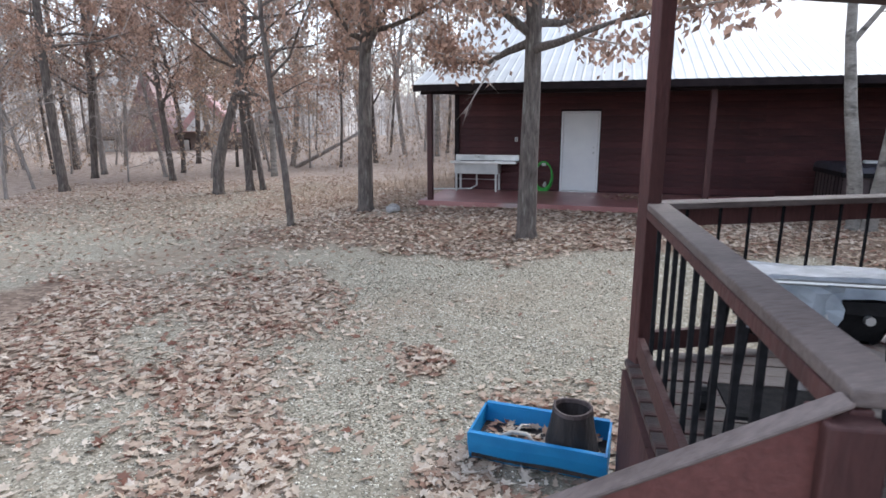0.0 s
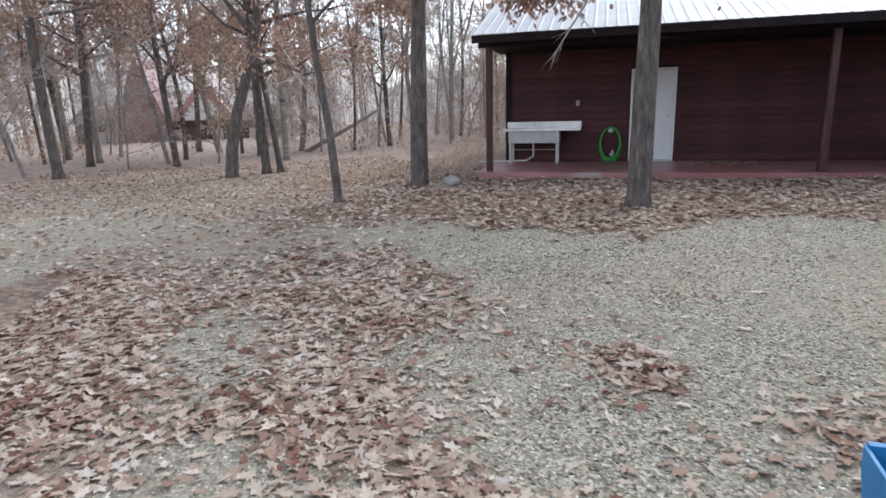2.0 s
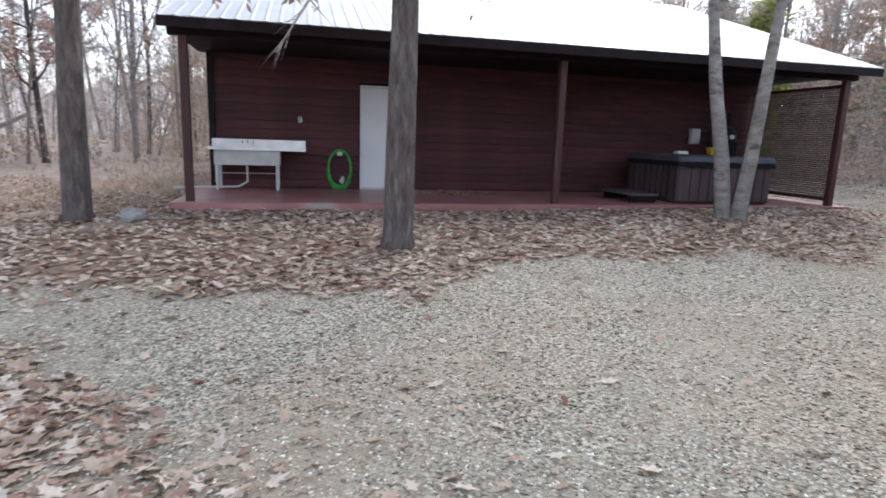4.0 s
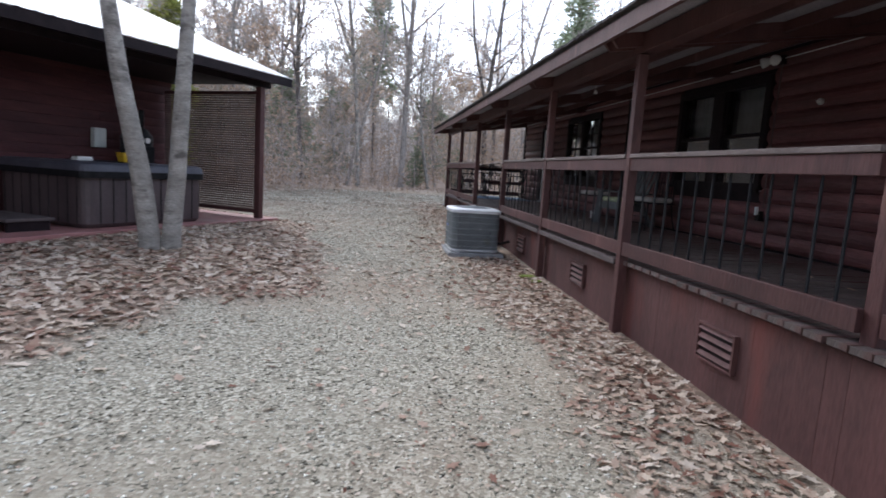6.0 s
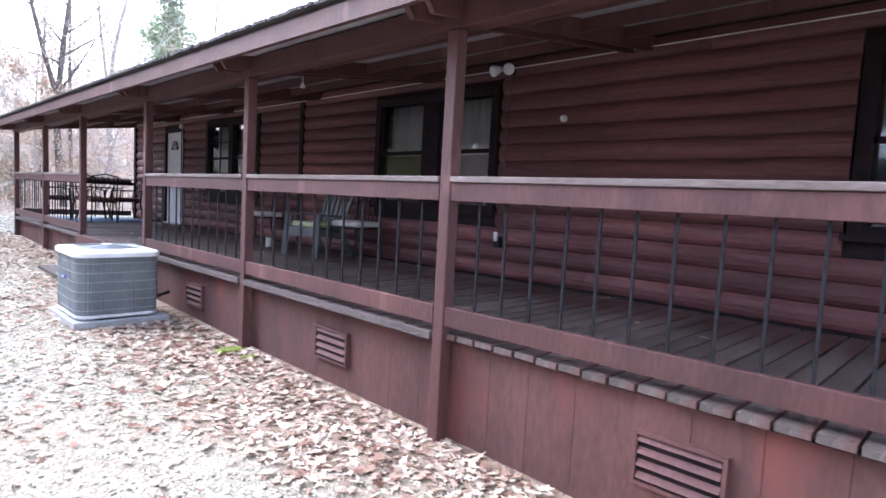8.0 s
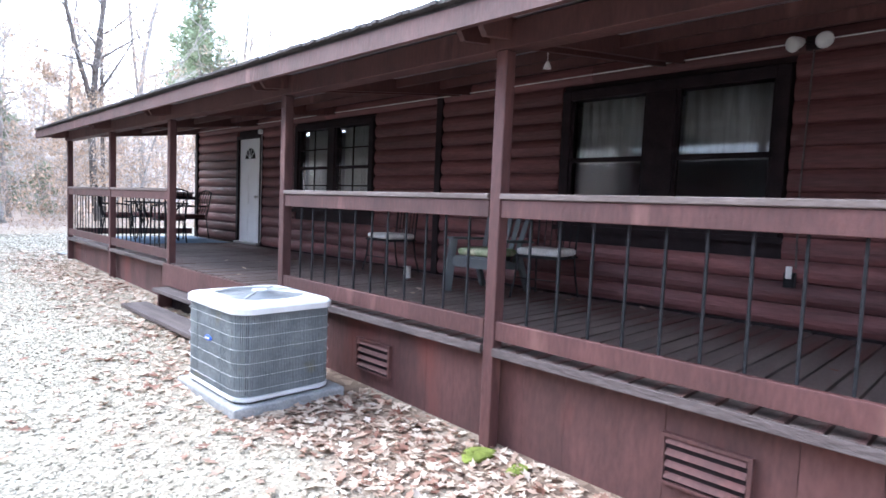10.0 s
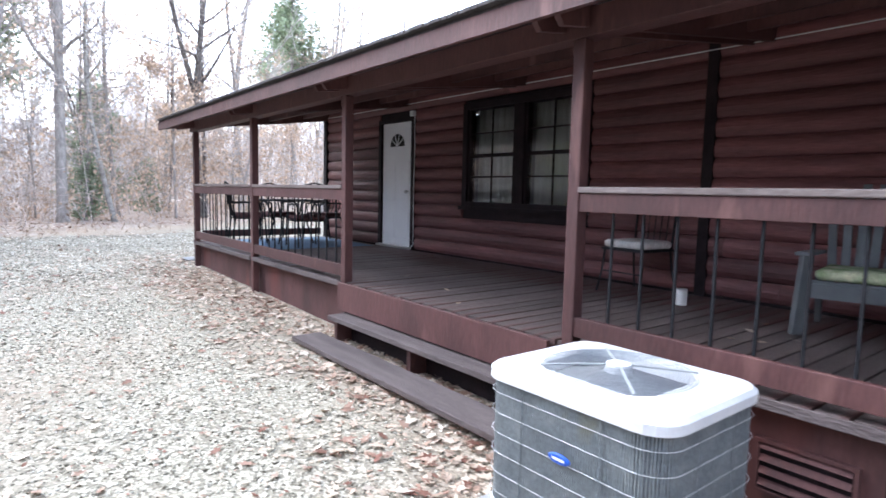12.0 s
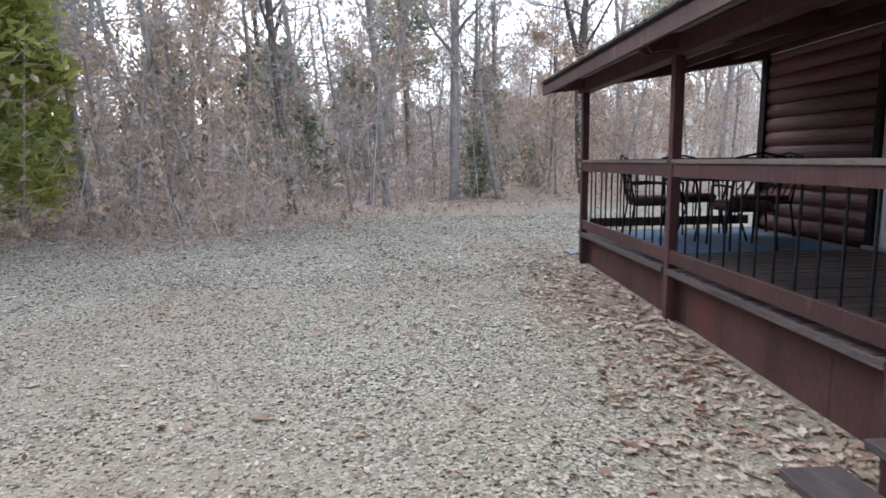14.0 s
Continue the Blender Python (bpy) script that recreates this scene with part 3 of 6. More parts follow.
def cabin_window(name, y0, y1, z0, z1, lites, gap, label):
    """A window: dark casing, one or two sashes with a meeting rail, glass, curtains behind."""
    w = thing(name, label, "window", kind="structure")
    g = Geo()
    g.box(WX - 0.065, y0, z0, WX + 0.1, y0 + 0.1, z1).box(WX - 0.065, y1 - 0.1, z0, WX + 0.1, y1, z1)
    g.box(WX - 0.065, y0 + 0.1, z1 - 0.1, WX + 0.1, y1 - 0.1, z1).box(WX - 0.065, y0 + 0.1, z0, WX + 0.1, y1 - 0.1, z0 + 0.08)
    mid = (y0 + y1) / 2
    if gap:
        g.box(WX - 0.06, mid - gap, z0 + 0.08, WX + 0.1, mid + gap, z1 - 0.1)
    part("window_frame", g, DARKTRIM, w, bevel=0.006)
    part("window_sill", Geo().box(WX - 0.1, y0 - 0.03, z0 - 0.03, WX - 0.06, y1 + 0.03, z0 + 0.02), DARKTRIM, w)
    for a, b in ((y0 + 0.1, mid - gap), (mid + gap, y1 - 0.1)) if gap else ((y0 + 0.1, y1 - 0.1),):
        zm = (z0 + z1) / 2 - 0.03
        s = Geo().box(WX - 0.03, a, zm, WX + 0.02, b, zm + 0.045)
        for e in (a, b - 0.03):
            s.box(WX - 0.03, e, z0 + 0.08, WX + 0.02, e + 0.03, z1 - 0.1)
        if lites:
            for zz in (zm + (z1 - 0.1 - zm) / 2, z0 + 0.08 + (zm - z0) / 2):
                s.box(WX - 0.012, a + 0.03, zz - 0.01, WX + 0.01, b - 0.03, zz + 0.01)
            s.box(WX - 0.011, (a + b) / 2 - 0.01, z0 + 0.08, WX + 0.009, (a + b) / 2 + 0.01, z1 - 0.1)
        part("sash", s, DARKTRIM, w)
        for za, zb in ((z0 + 0.08, zm), (zm + 0.045, z1 - 0.1)):
            p = part("pane", Geo().box(WX - 0.004, a + 0.03, za, WX + 0.002, b - 0.03, zb), GLASS, w)
            p.visible_shadow = False
        c, n = Geo(), 26
        pts = [(WX + 0.16 + 0.02 * math.sin(i * 1.7) + 0.01 * math.sin(i * 0.6), a + (b - a) * i / n) for i in range(n + 1)]
        top, bot = z1 - 0.06, z0 + 0.08 + (0.0 if lites else 0.42 * (z1 - z0))
        v = [(x, y, z) for x, y in pts for z in (bot, top)]
        c.add(v, [(2 * i, 2 * i + 2, 2 * i + 3, 2 * i + 1) for i in range(n)])
        cu = part("curtain", c, CURTAIN, w, "pale hanging curtain", smooth=True)
        so = cu.modifiers.new("thick", "SOLIDIFY")
        so.thickness = 0.004


cabin_window("window_1", 6.76, 8.90, 1.30, 2.72, True, 0.09, "dark-framed double sash window with grilles and curtains")
cabin_window("window_2", 1.44, 3.56, 1.30, 2.70, False, 0.14, "dark-framed double window with half-drawn curtains")
cabin_window("window_3", -2.83, -1.82, 1.30, 2.68, False, 0.0, "dark-framed single sash window near the porch end")

door = thing("door_1", "white panel door with a small fan window, closed", "door", kind="structure")
g = Geo().box(WX - 0.06, 10.06, DZ, WX + 0.1, 10.14, 2.66).box(WX - 0.06, 11.0, DZ, WX + 0.1, 11.08, 2.66).box(WX - 0.06, 10.14, 2.6, WX + 0.1, 11.0, 2.66)
part("door_frame", g, DARKTRIM, door)
part("door_leaf", Geo().box(WX - 0.02, 10.145, DZ + 0.03, WX + 0.03, 10.995, 2.597), WHITE, door, bevel=0.004)
fan = Geo()
cy, cz, rr = 10.57, 2.22, 0.2
arc = [(cy + rr * math.cos(math.pi * i / 14), cz + rr * math.sin(math.pi * i / 14)) for i in range(15)]
fan.add([(WX - 0.026, y, z) for y, z in arc] + [(WX - 0.02, y, z) for y, z in arc], [tuple(range(15)), *[(i, i + 15, i + 16, i + 1) for i in range(14)]])
part("fan_light", fan, BLACK, door, "dark half-round fan window")
for a in (36, 72, 108, 144):
    part("glazing_bar", Geo().bar((WX - 0.03, cy, cz), (WX - 0.03, cy + 0.2 * math.cos(radians(a)), cz + 0.2 * math.sin(radians(a))), 0.014, 0.01), WHITE, door)
part("door_knob", Geo().tube([(WX - 0.02, 10.24, 1.5), (WX - 0.06, 10.24, 1.5), (WX - 0.07, 10.24, 1.5), (WX - 0.1, 10.24, 1.5)], [0.012, 0.012, 0.028, 0.02], 8), STEEL, door, smooth=True)
for zz in (0.75, 1.35):
    for ya, yb in ((10.23, 10.52), (10.62, 10.91)):
        part("door_panel", Geo().box(WX - 0.028, ya, zz, WX - 0.02, yb, zz + (0.45 if zz < 1 else 0.62)), WHITE, door, bevel=0.004)
part("threshold", Geo().box(WX - 0.12, 10.1, DZ + 0.012, WX, 11.04, DZ + 0.045), STEEL, door)

cord = thing("door_sensor", "small white box with a white cord beside the door", "sensor", Matrix.Translation((WX - 0.062, 10.05, 2.69)))
part("box", Geo().box(-0.06, -0.035, -0.04, 0.0, 0.05, 0.04), LAMP, cord, bevel=0.008)
part("cord", Geo().tube([(-0.012, -0.02, -0.03), (-0.014, -0.035, -0.5), (-0.012, -0.02, -1.2), (-0.016, -0.03, -2.0), (-0.03, 0.03, -2.085), (-0.05, 0.3, -2.09)], 0.006, 6), LAMP, cord, smooth=True)

# roof over porch and cabin
roof = thing("roof", "dark shingle roof with open rafters over the porch", "roof", kind="structure")
EX, EZ, SL = -0.48, 2.60, 0.155
RY0, RY1 = -2.95, 13.6
rz = lambda x: EZ + SL * (x - EX)
g = Geo()
g.add([(EX, RY0, EZ), (EX, RY1, EZ), (6, RY1, rz(6)), (6, RY0, rz(6)), (12.5, RY1, EZ), (12.5, RY0, EZ)], [(0, 3, 2, 1), (3, 5, 4, 2)])
sl = part("roof_deck", g, ROOFDARK, roof)
so = sl.modifiers.new("thick", "SOLIDIFY")
so.thickness = 0.045
part("fascia", Geo().box(EX - 0.02, RY0, EZ - 0.15, EX + 0.02, RY1, EZ - 0.03), RED, roof)
for py in POSTS[:-1]:
    g = Geo()
    for o in (-0.085, 0.085):
        x0, x1 = EX + 0.06, 2.38
        g.add([(x0, py + o - 0.02, rz(x0) - 0.05), (x0 + 0.1, py + o - 0.02, rz(x0) - 0.17), (x1, py + o - 0.02, rz(x1) - 0.22), (x1, py + o - 0.02, rz(x1) - 0.06),
               (x0, py + o + 0.02, rz(x0) - 0.05), (x0 + 0.1, py + o + 0.02, rz(x0) - 0.17), (x1, py + o + 0.02, rz(x1) - 0.22), (x1, py + o + 0.02, rz(x1) - 0.06)],
              [(0, 1, 2, 3), (7, 6, 5, 4), (0, 4, 5, 1), (1, 5, 6, 2), (2, 6, 7, 3), (3, 7, 4, 0)])
    part("rafter", g, RED, roof, "doubled red rafter with a cut end")
g = Geo()
n = 330
for i in range(n):
    y0, y1 = RY0 + (RY1 - RY0) * i / n, RY0 + (RY1 - RY0) * (i + 1) / n
    ym = (y0 + y1) / 2
    g.add([(EX + 0.03, y0, rz(EX + 0.03) - 0.05), (EX + 0.03, ym, rz(EX + 0.03) - 0.066), (2.39, ym, rz(2.39) - 0.066), (2.39, y0, rz(2.39) - 0.05), (EX + 0.03, y1, rz(EX + 0.03) - 0.05), (2.39, y1, rz(2.39) - 0.05)], [(0, 1, 2, 3), (1, 4, 5, 2)])
part("roof_underside", g, SOFFIT, roof, "pale ribbed metal seen from below")
for k in range(3):
    x = 0.55 + 0.65 * k
    part("purlin", Geo().box(x - 0.02, RY0 + 0.1, rz(x) - 0.16, x + 0.02, RY1 - 0.1, rz(x) - 0.07), RED, roof)
g = Geo()
rough = [(RY0 + 0.06 * i, R.uniform(0, 0.02)) for i in range(int((RY1 - RY0) / 0.06))]
for yy, k in rough:
    g.box(EX - 0.045 - k, yy, EZ + 0.0, EX + 0.1, yy + 0.056, EZ + 0.022)
part("shingle_edge", g, ROOFDARK, roof)
part("gable_board", Geo().bar((EX, RY1 - 0.02, EZ - 0.07), (6, RY1 - 0.02, rz(6) - 0.07), 0.04, 0.14), RED, roof)
beam = solo("porch_beam", Geo().box(-0.1, -2.9, 2.42, 0.04, 13.2, 2.585), RED, "long red wooden beam on the porch posts", "beam", kind="structure", bevel=0.006)
for py, px in zip(POSTS, PX):
    x0, x1, y0, y1 = (-0.106, -0.018, py - 0.084, py + 0.002) if px == 0 else (px - 0.05, px + 0.045, py - 0.07, py + 0.025)
    solo("porch_post", Geo().box(x0, y0, G(px - 0.1, py) - 0.12, x1, y1, 2.415 if py > -5 else 2.66), RED, "red stained square porch post", "post", group="porch posts", bevel=0.008)
solo("porch_beam", Geo().box(-0.1, -5.3, 2.665, 0.06, -2.9, 2.83), RED, "red wooden beam over the near porch end", "beam", kind="structure", bevel=0.006)
solo("roof_porch_end", Geo().box(-0.25, -5.4, 2.835, 6.0, -2.96, 2.93), ROOFDARK, "dark flat roof over the near porch end", "roof", kind="structure")
solo("ceiling_wire", Geo().tube([(WX - 0.05, 13.0, 2.86), (WX - 0.06, 5, 2.835), (WX - 0.06, -2, 2.86)], 0.006, 5), LAMP, "thin pale cable stapled along the wall top", "cable")


def railing(p0, p1, label, z=1.55, face=1, jog=0.0, deep=0.11, iron=0.0065, cap=0.15):
    """One bay: cap board, rail under it, bottom rail, thin iron balusters."""
    a, b = Vector((*p0, 0)), Vector((*p1, 0))
    d = (b - a).normalized()
    out = Vector((d.y, -d.x, 0)) * face
    L = (b - a).length
    t = thing("railing", label, "railing", group="porch railings")
    up = lambda s, o, zz: a + d * s + out * o + Vector((0, 0, zz))
    part("cap_board", Geo().bar(up(0.0, 0.035 + jog, z - 0.019), up(L, 0.035 + jog, z - 0.019), cap, 0.036), RAILCAP, t, "weathered grey-brown cap board", bevel=0.006)
    part("top_rail", Geo().bar(up(0.0, 0.075 + jog, z - 0.04 - deep / 2), up(L, 0.075 + jog, z - 0.04 - deep / 2), 0.04, deep), RED, t, bevel=0.004)
    part("bottom_rail", Geo().bar(up(0.0, 0.075 + jog, DZ + 0.11), up(L, 0.075 + jog, DZ + 0.11), 0.04, 0.12), RED, t, bevel=0.004)
    n = max(2, round(L / 0.2))
    me = Geo().box(-iron, -iron, DZ + 0.05, iron, iron, z - 0.039).mesh("baluster", IRON)
    for i in range(1, n):
        ob = part("baluster", me, None, t)
        q = up(L * i / n, 0.042 + jog, 0)
        ob.location = (q.x + R.uniform(-0.004, 0.004), q.y, 0)
        ob.rotation_euler = (R.uniform(-0.006, 0.006), R.uniform(-0.006, 0.006), math.atan2(d.y, d.x))
    return t


for i in range(7):
    if i == 2:
        continue
    railing((PX[i], POSTS[i] - 0.078), (PX[i + 1], POSTS[i + 1] + 0.015), "red wooden porch railing with thin black balusters", jog=0.0 if i < 6 else -0.05)
railing((2.3, 13.06), (0.07, 13.06), "red porch end railing with black balusters", face=1)
# bars across the far end
solo("end_bars", Geo().bar((0.07, 13.06, 1.42), (2.38, 13.06, 1.42), 0.04, 0.07), DARKTRIM, "dark wooden bar across the porch end", "rail", kind="structure")
NEWEL = SK + SE * 2.44
railing((SK.x + 0.12 * SE.x, SK.y + 0.12 * SE.y + 0.05), (NEWEL.x, NEWEL.y), "weathered slanted deck-end railing with black balusters", face=1, jog=-0.1, deep=0.045, iron=0.0105, cap=0.12)

# deck planks along x, and slanted ones at the near end
floor = thing("floor", "weathered brown plank porch deck", "deck", kind="structure")
plank = {}


def deck_plank(a, b):
    L = round((b - a).length, 3)
    if L not in plank:
        plank[L] = Geo().box(0, -0.0645, -0.036, L, 0.0645, 0).mesh("plank", DECK)
    ob = part("plank", plank[L], None, floor)
    d = b - a
    ob.location = (a.x, a.y, DZ + R.uniform(-0.003, 0.003))
    ob.rotation_euler = (0, 0, math.atan2(d.y, d.x) + R.uniform(-0.002, 0.002))


y = 13.1
while y > -4.0:
    fx = R.choice((-0.085, -0.095, -0.08, -0.09)) + (0.032 if y < -0.2 else 0.0)
    deck_plank(Vector((fx, y, 0)), Vector((2.36, y, 0)))
    y -= 0.145
e = -0.5
while e < 4.7:
    s = SK + SE * e
    t0 = 0.0 if e >= 0 else (0.055 - SE.x * e) / SI.x
    p = s + SI * t0
    L = (-4.09 - p.y) / SI.y
    if L > 0.15:
        deck_plank(p, p + SI * round(L, 1))
    e += 0.145
part("joists", Geo().box(0.06, -4.0, DZ - 0.2, 0.1, 13.1, DZ - 0.05).box(2.2, -4.0, DZ - 0.2, 2.25, 13.1, DZ - 0.05).box(1.1, -4.0, DZ - 0.2, 1.15, 13.1, DZ - 0.05), DARKTRIM, floor)
part("edge_strip", Geo().box(-0.118, -0.14, DZ - 0.05, -0.098, 2.33, DZ + 0.002).box(-0.118, 2.425, DZ - 0.05, -0.098, 4.92, DZ + 0.002).box(-0.118, 7.865, DZ - 0.05, -0.098, 10.28, DZ + 0.002).box(-0.118, 10.375, DZ - 0.05, -0.098, 12.95, DZ + 0.002), GREYWOOD, floor, bevel=0.003)["kind"] = "stuff"
part("rim_board", Geo().box(-0.168, 5.06, DZ - 0.27, -0.138, 7.8, DZ + 0.004), RED, floor, bevel=0.004)

# skirting below the deck, with vents
skirt = thing("skirting", "red painted board skirting under the porch with slotted vents", "skirting", kind="structure")
VENTS = [3.64, 1.05, -1.68]


def skirt_run(a, b):
    a, b = Vector((*a, 0)), Vector((*b, 0))
    d, L, s = (b - a).normalized(), (b - a).length, 0.0
    while s < L - 0.02:
        w = min(L - s, R.choice((0.3, 0.3, 0.28, 0.6)))
        p, q = a + d * (s + 0.0015), a + d * (s + w - 0.0015)
        g = Geo()
        g.bar((p.x, p.y, (DZ - 0.06 - 0.75) / 2), (q.x, q.y, (DZ - 0.06 - 0.75) / 2), 0.03 + R.uniform(0, 0.004), DZ - 0.06 + 0.75)
        part("panel", g, REDPANEL, skirt)
        s += w


skirt_run((0.025, 13.08), (0.025, -2.75))
skirt_run((0.025, -2.75), (-0.1, -5.4))
skirt_run((-0.1, -5.4), (-0.1 + SE.x * 2.4, -5.42 + SE.y * 2.4))
skirt_run((2.4, 13.1), (-0.02, 13.1))
for vy in VENTS:
    v = part("vent", Geo().box(-0.007, vy - 0.205, 0.11, 0.005, vy + 0.205, 0.352), DARKTRIM, skirt, "red slotted foundation vent")
    for k in range(4):
        z = 0.135 + 0.06 * k
        part("louvre", Geo().add([(-0.001, vy - 0.19, z + 0.036), (-0.001, vy + 0.19, z + 0.036), (-0.03, vy + 0.19, z), (-0.03, vy - 0.19, z), (-0.001, vy - 0.19, z - 0.004), (-0.001, vy + 0.19, z - 0.004)], [(0, 1, 2, 3), (3, 2, 5, 4), (0, 3, 4), (1, 5, 2)]), REDPANEL, v)
    for ya, yb, za, zb in ((-0.215, 0.215, 0.345, 0.362), (-0.215, 0.215, 0.1, 0.117), (-0.215, -0.195, 0.117, 0.345), (0.195, 0.215, 0.117, 0.345)):
        part("vent_rim", Geo().box(-0.026, vy + ya, za, 0.008, vy + yb, zb), REDPANEL, v)

# two broad steps in front of the opening
steps = thing("porch_steps", "two weathered grey-brown wooden steps up to the porch", "steps")
for x0, x1, zt, y0, y1 in ((-0.34, -0.07, 0.30, 5.04, 7.68), (-0.66, -0.36, 0.115, 4.95, 7.78)):
    part("tread", Geo().box(x0, y0, zt - 0.045, x1, y1, zt), GREYWOOD, steps, bevel=0.007)
    for yy in (y0 + 0.06, (y0 + y1) / 2, y1 - 0.1):
        part("step_support", Geo().box(x0 + 0.05, yy, G(x0, yy) - 0.05, x1 - 0.02, yy + 0.05, zt - 0.047), RED, steps)
part("riser", Geo().box(-0.13, 5.07, 0.03, -0.1, 7.66, 0.252), DARKTRIM, steps)

# stairs off the slanted deck end, with a handrail
stairs = thing("deck_stairs", "red wooden stairs with a handrail off the deck end", "steps")
so_ = NEWEL + SE * 0.05
for k in range(3):
    zt = DZ - 0.2 * (k + 1)
    a = so_ - SI * (0.28 * k + 0.15)
    part("tread", Geo().bar((a.x, a.y, zt - 0.02), (a.x + SE.x * 2.0, a.y + SE.y * 2.0, zt - 0.02), 0.27, 0.04), GREYWOOD, stairs, bevel=0.005)
for s in (0.02, 1.98):
    a = so_ + SE * s - SI * 0.02
    b = a - SI * 1.05
    part("stringer", Geo().bar((a.x, a.y, DZ - 0.16), (b.x, b.y, G(b.x, b.y) - 0.02), 0.04, 0.22), RED, stairs)
part("newel_post", Geo().box(-0.05, -0.05, -0.3, 0.05, 0.05, 1.5, Matrix.Translation(NEWEL) @ Matrix.Rotation(math.atan2(SE.y, SE.x), 4, "Z")), RED, stairs, bevel=0.006)
hb = NEWEL - SI * 1.25
part("handrail", Geo().bar((NEWEL.x, NEWEL.y, 1.445), (hb.x, hb.y, 0.775), 0.045, 0.15), HANDRED, stairs, "red handrail board", bevel=0.006)
part("rail_cap", Geo().bar((NEWEL.x, NEWEL.y, 1.53), (hb.x, hb.y, 0.86), 0.052, 0.012), RAILCAP, stairs, "worn grey rail cap", bevel=0.006)
part("bottom_post", Geo().box(-0.045, -0.045, G(hb.x, hb.y) - 0.1, 0.045, 0.045, 0.77, Matrix.Translation((hb.x, hb.y, 0))), RED, stairs)
for k in range(1, 6):
    q = NEWEL.lerp(hb, k / 6)
    part("baluster", Geo().box(q.x - 0.011, q.y - 0.011, max(DZ - 0.115 * k * 1.0, -0.1) - 0.1, q.x + 0.011, q.y + 0.011, 1.445 - 0.67 * k / 6), IRON, stairs)

# ---- barn ----
barn = lambda x, y, z: BARN @ Vector((x, y, z))
SZ = 0.2
solo("slab", Geo().box(-0.25, -0.2, -0.3, 12.15, 2.45, SZ), CONCRETE, "worn red-painted concrete porch slab of the outbuilding", "slab", BARN, kind="structure", bevel=0.01)
bw = thing("wall_barn", "dark red board-sided wall of the outbuilding", "wall", BARN, kind="structure")
part("wall_core", Geo().box(0.0, 2.46, 0, 2.78, 2.56, 3.0).box(3.74, 2.46, 0, 12.0, 2.56, 3.0).box(2.78, 2.46, 2.24, 3.74, 2.56, 3.0).box(0, 2.56, 0, 0.1, 9.9, 3.0).box(11.9, 2.56, 0, 12.0, 9.9, 3.0).box(0, 9.9, 0, 12, 10, 3.0), DARKTRIM, bw)
BL = [(0.0, 0.0), (0.016, 0.008), (0.019, 0.06), (0.017, 0.11), (0.008, 0.158), (0.0, 0.16)]
for k in range(17):
    z = SZ + 0.01 + 0.16 * k
    for a, b in ([(0.0, 2.76), (3.76, 12.0)] if z < 2.24 else [(0.0, 12.0)]):
        while b - a > 0.05:
            e = min(b, a + R.uniform(3, 4.6)) if b - a > 5 else b
            ob = part("siding_board", Geo().loft([[Vector((x, 2.462 - t, zz)) for t, zz in BL] for x in (0, e - a - 0.004)]).mesh("siding_board", BARNRED), None, bw)
            ob.location = (a, 0, z)
            a = e
    ob = part("siding_board", Geo().box(-0.03, 2.47, z, 0.0, 9.9, z + 0.15).mesh("siding_board", BARNRED), None, bw)
part("corner_board", Geo().box(-0.05, 2.4, SZ, 0.06, 2.47, 2.95), DARKTRIM, bw)
bd = thing("door_2", "plain white steel door of the outbuilding, closed", "door", BARN, kind="structure")
part("door_leaf", Geo().box(2.83, 2.44, SZ + 0.03, 3.69, 2.5, 2.2), WHITE, bd, bevel=0.004)
part("door_frame", Geo().box(2.78, 2.40, SZ, 2.825, 2.5, 2.24).box(3.695, 2.40, SZ, 3.74, 2.5, 2.24).box(2.825, 2.40, 2.205, 3.695, 2.5, 2.24), WHITE, bd)
part("door_knob", Geo().tube([(3.6, 2.44, 1.2), (3.6, 2.4, 1.2), (3.6, 2.39, 1.2), (3.6, 2.36, 1.2)], [0.012, 0.012, 0.028, 0.02], 8), STEEL, bd, smooth=True)
part("deadbolt", Geo().tube([(3.6, 2.44, 1.34), (3.6, 2.415, 1.34)], 0.022, 10), STEEL, bd)
part("threshold", Geo().box(2.8, 2.36, SZ, 3.72, 2.44, SZ + 0.025), STEEL, bd)
for u in (0.0, 5.96, 11.81):
    solo("barn_post", Geo().box(u - 0.06, -0.06, SZ - 0.05, u + 0.06, 0.06, 2.64), RED, "slim red-brown square post of the outbuilding porch", "post", BARN, group="outbuilding posts", bevel=0.008)
solo("barn_beam", Geo().box(-0.2, -0.07, 2.6, 12.0, 0.07, 2.74), DARKTRIM, "dark beam over the outbuilding posts", "beam", BARN, kind="structure")
br = thing("roof_barn", "pale ribbed metal roof of the outbuilding", "roof", BARN, kind="structure")
BE, BS = 2.80, math.tan(radians(20))
g = Geo()
n = 62
rib = []
for i in range(n):
    u0, u1 = -0.25 + 12.4 * i / n, -0.25 + 12.4 * (i + 1) / n
    w = (u1 - u0) * 0.22
    vv = [(u0, 0), (u0 + w * 0.5, 0.009), (u0 + w, 0.009), (u0 + w * 1.5, 0), (u1, 0)]
    rib += vv[:-1]
rib.append((12.15, 0))
v, k = [], len(rib)
for y, z in ((-0.45, BE), (6.2, BE + BS * 6.65), (12.8, BE)):
    v += [(p, y, z + h) for p, h in rib]
g.add(v, [(r * k + i, r * k + i + 1, (r + 1) * k + i + 1, (r + 1) * k + i) for r in (0, 1) for i in range(k - 1)])
sh = part("roof_sheet", g, TIN, br)
so = sh.modifiers.new("thick", "SOLIDIFY")
so.thickness, so.offset = 0.006, -1
part("fascia", Geo().box(-0.25, -0.44, BE - 0.15, 12.15, -0.40, BE - 0.012), DARKTRIM, br)
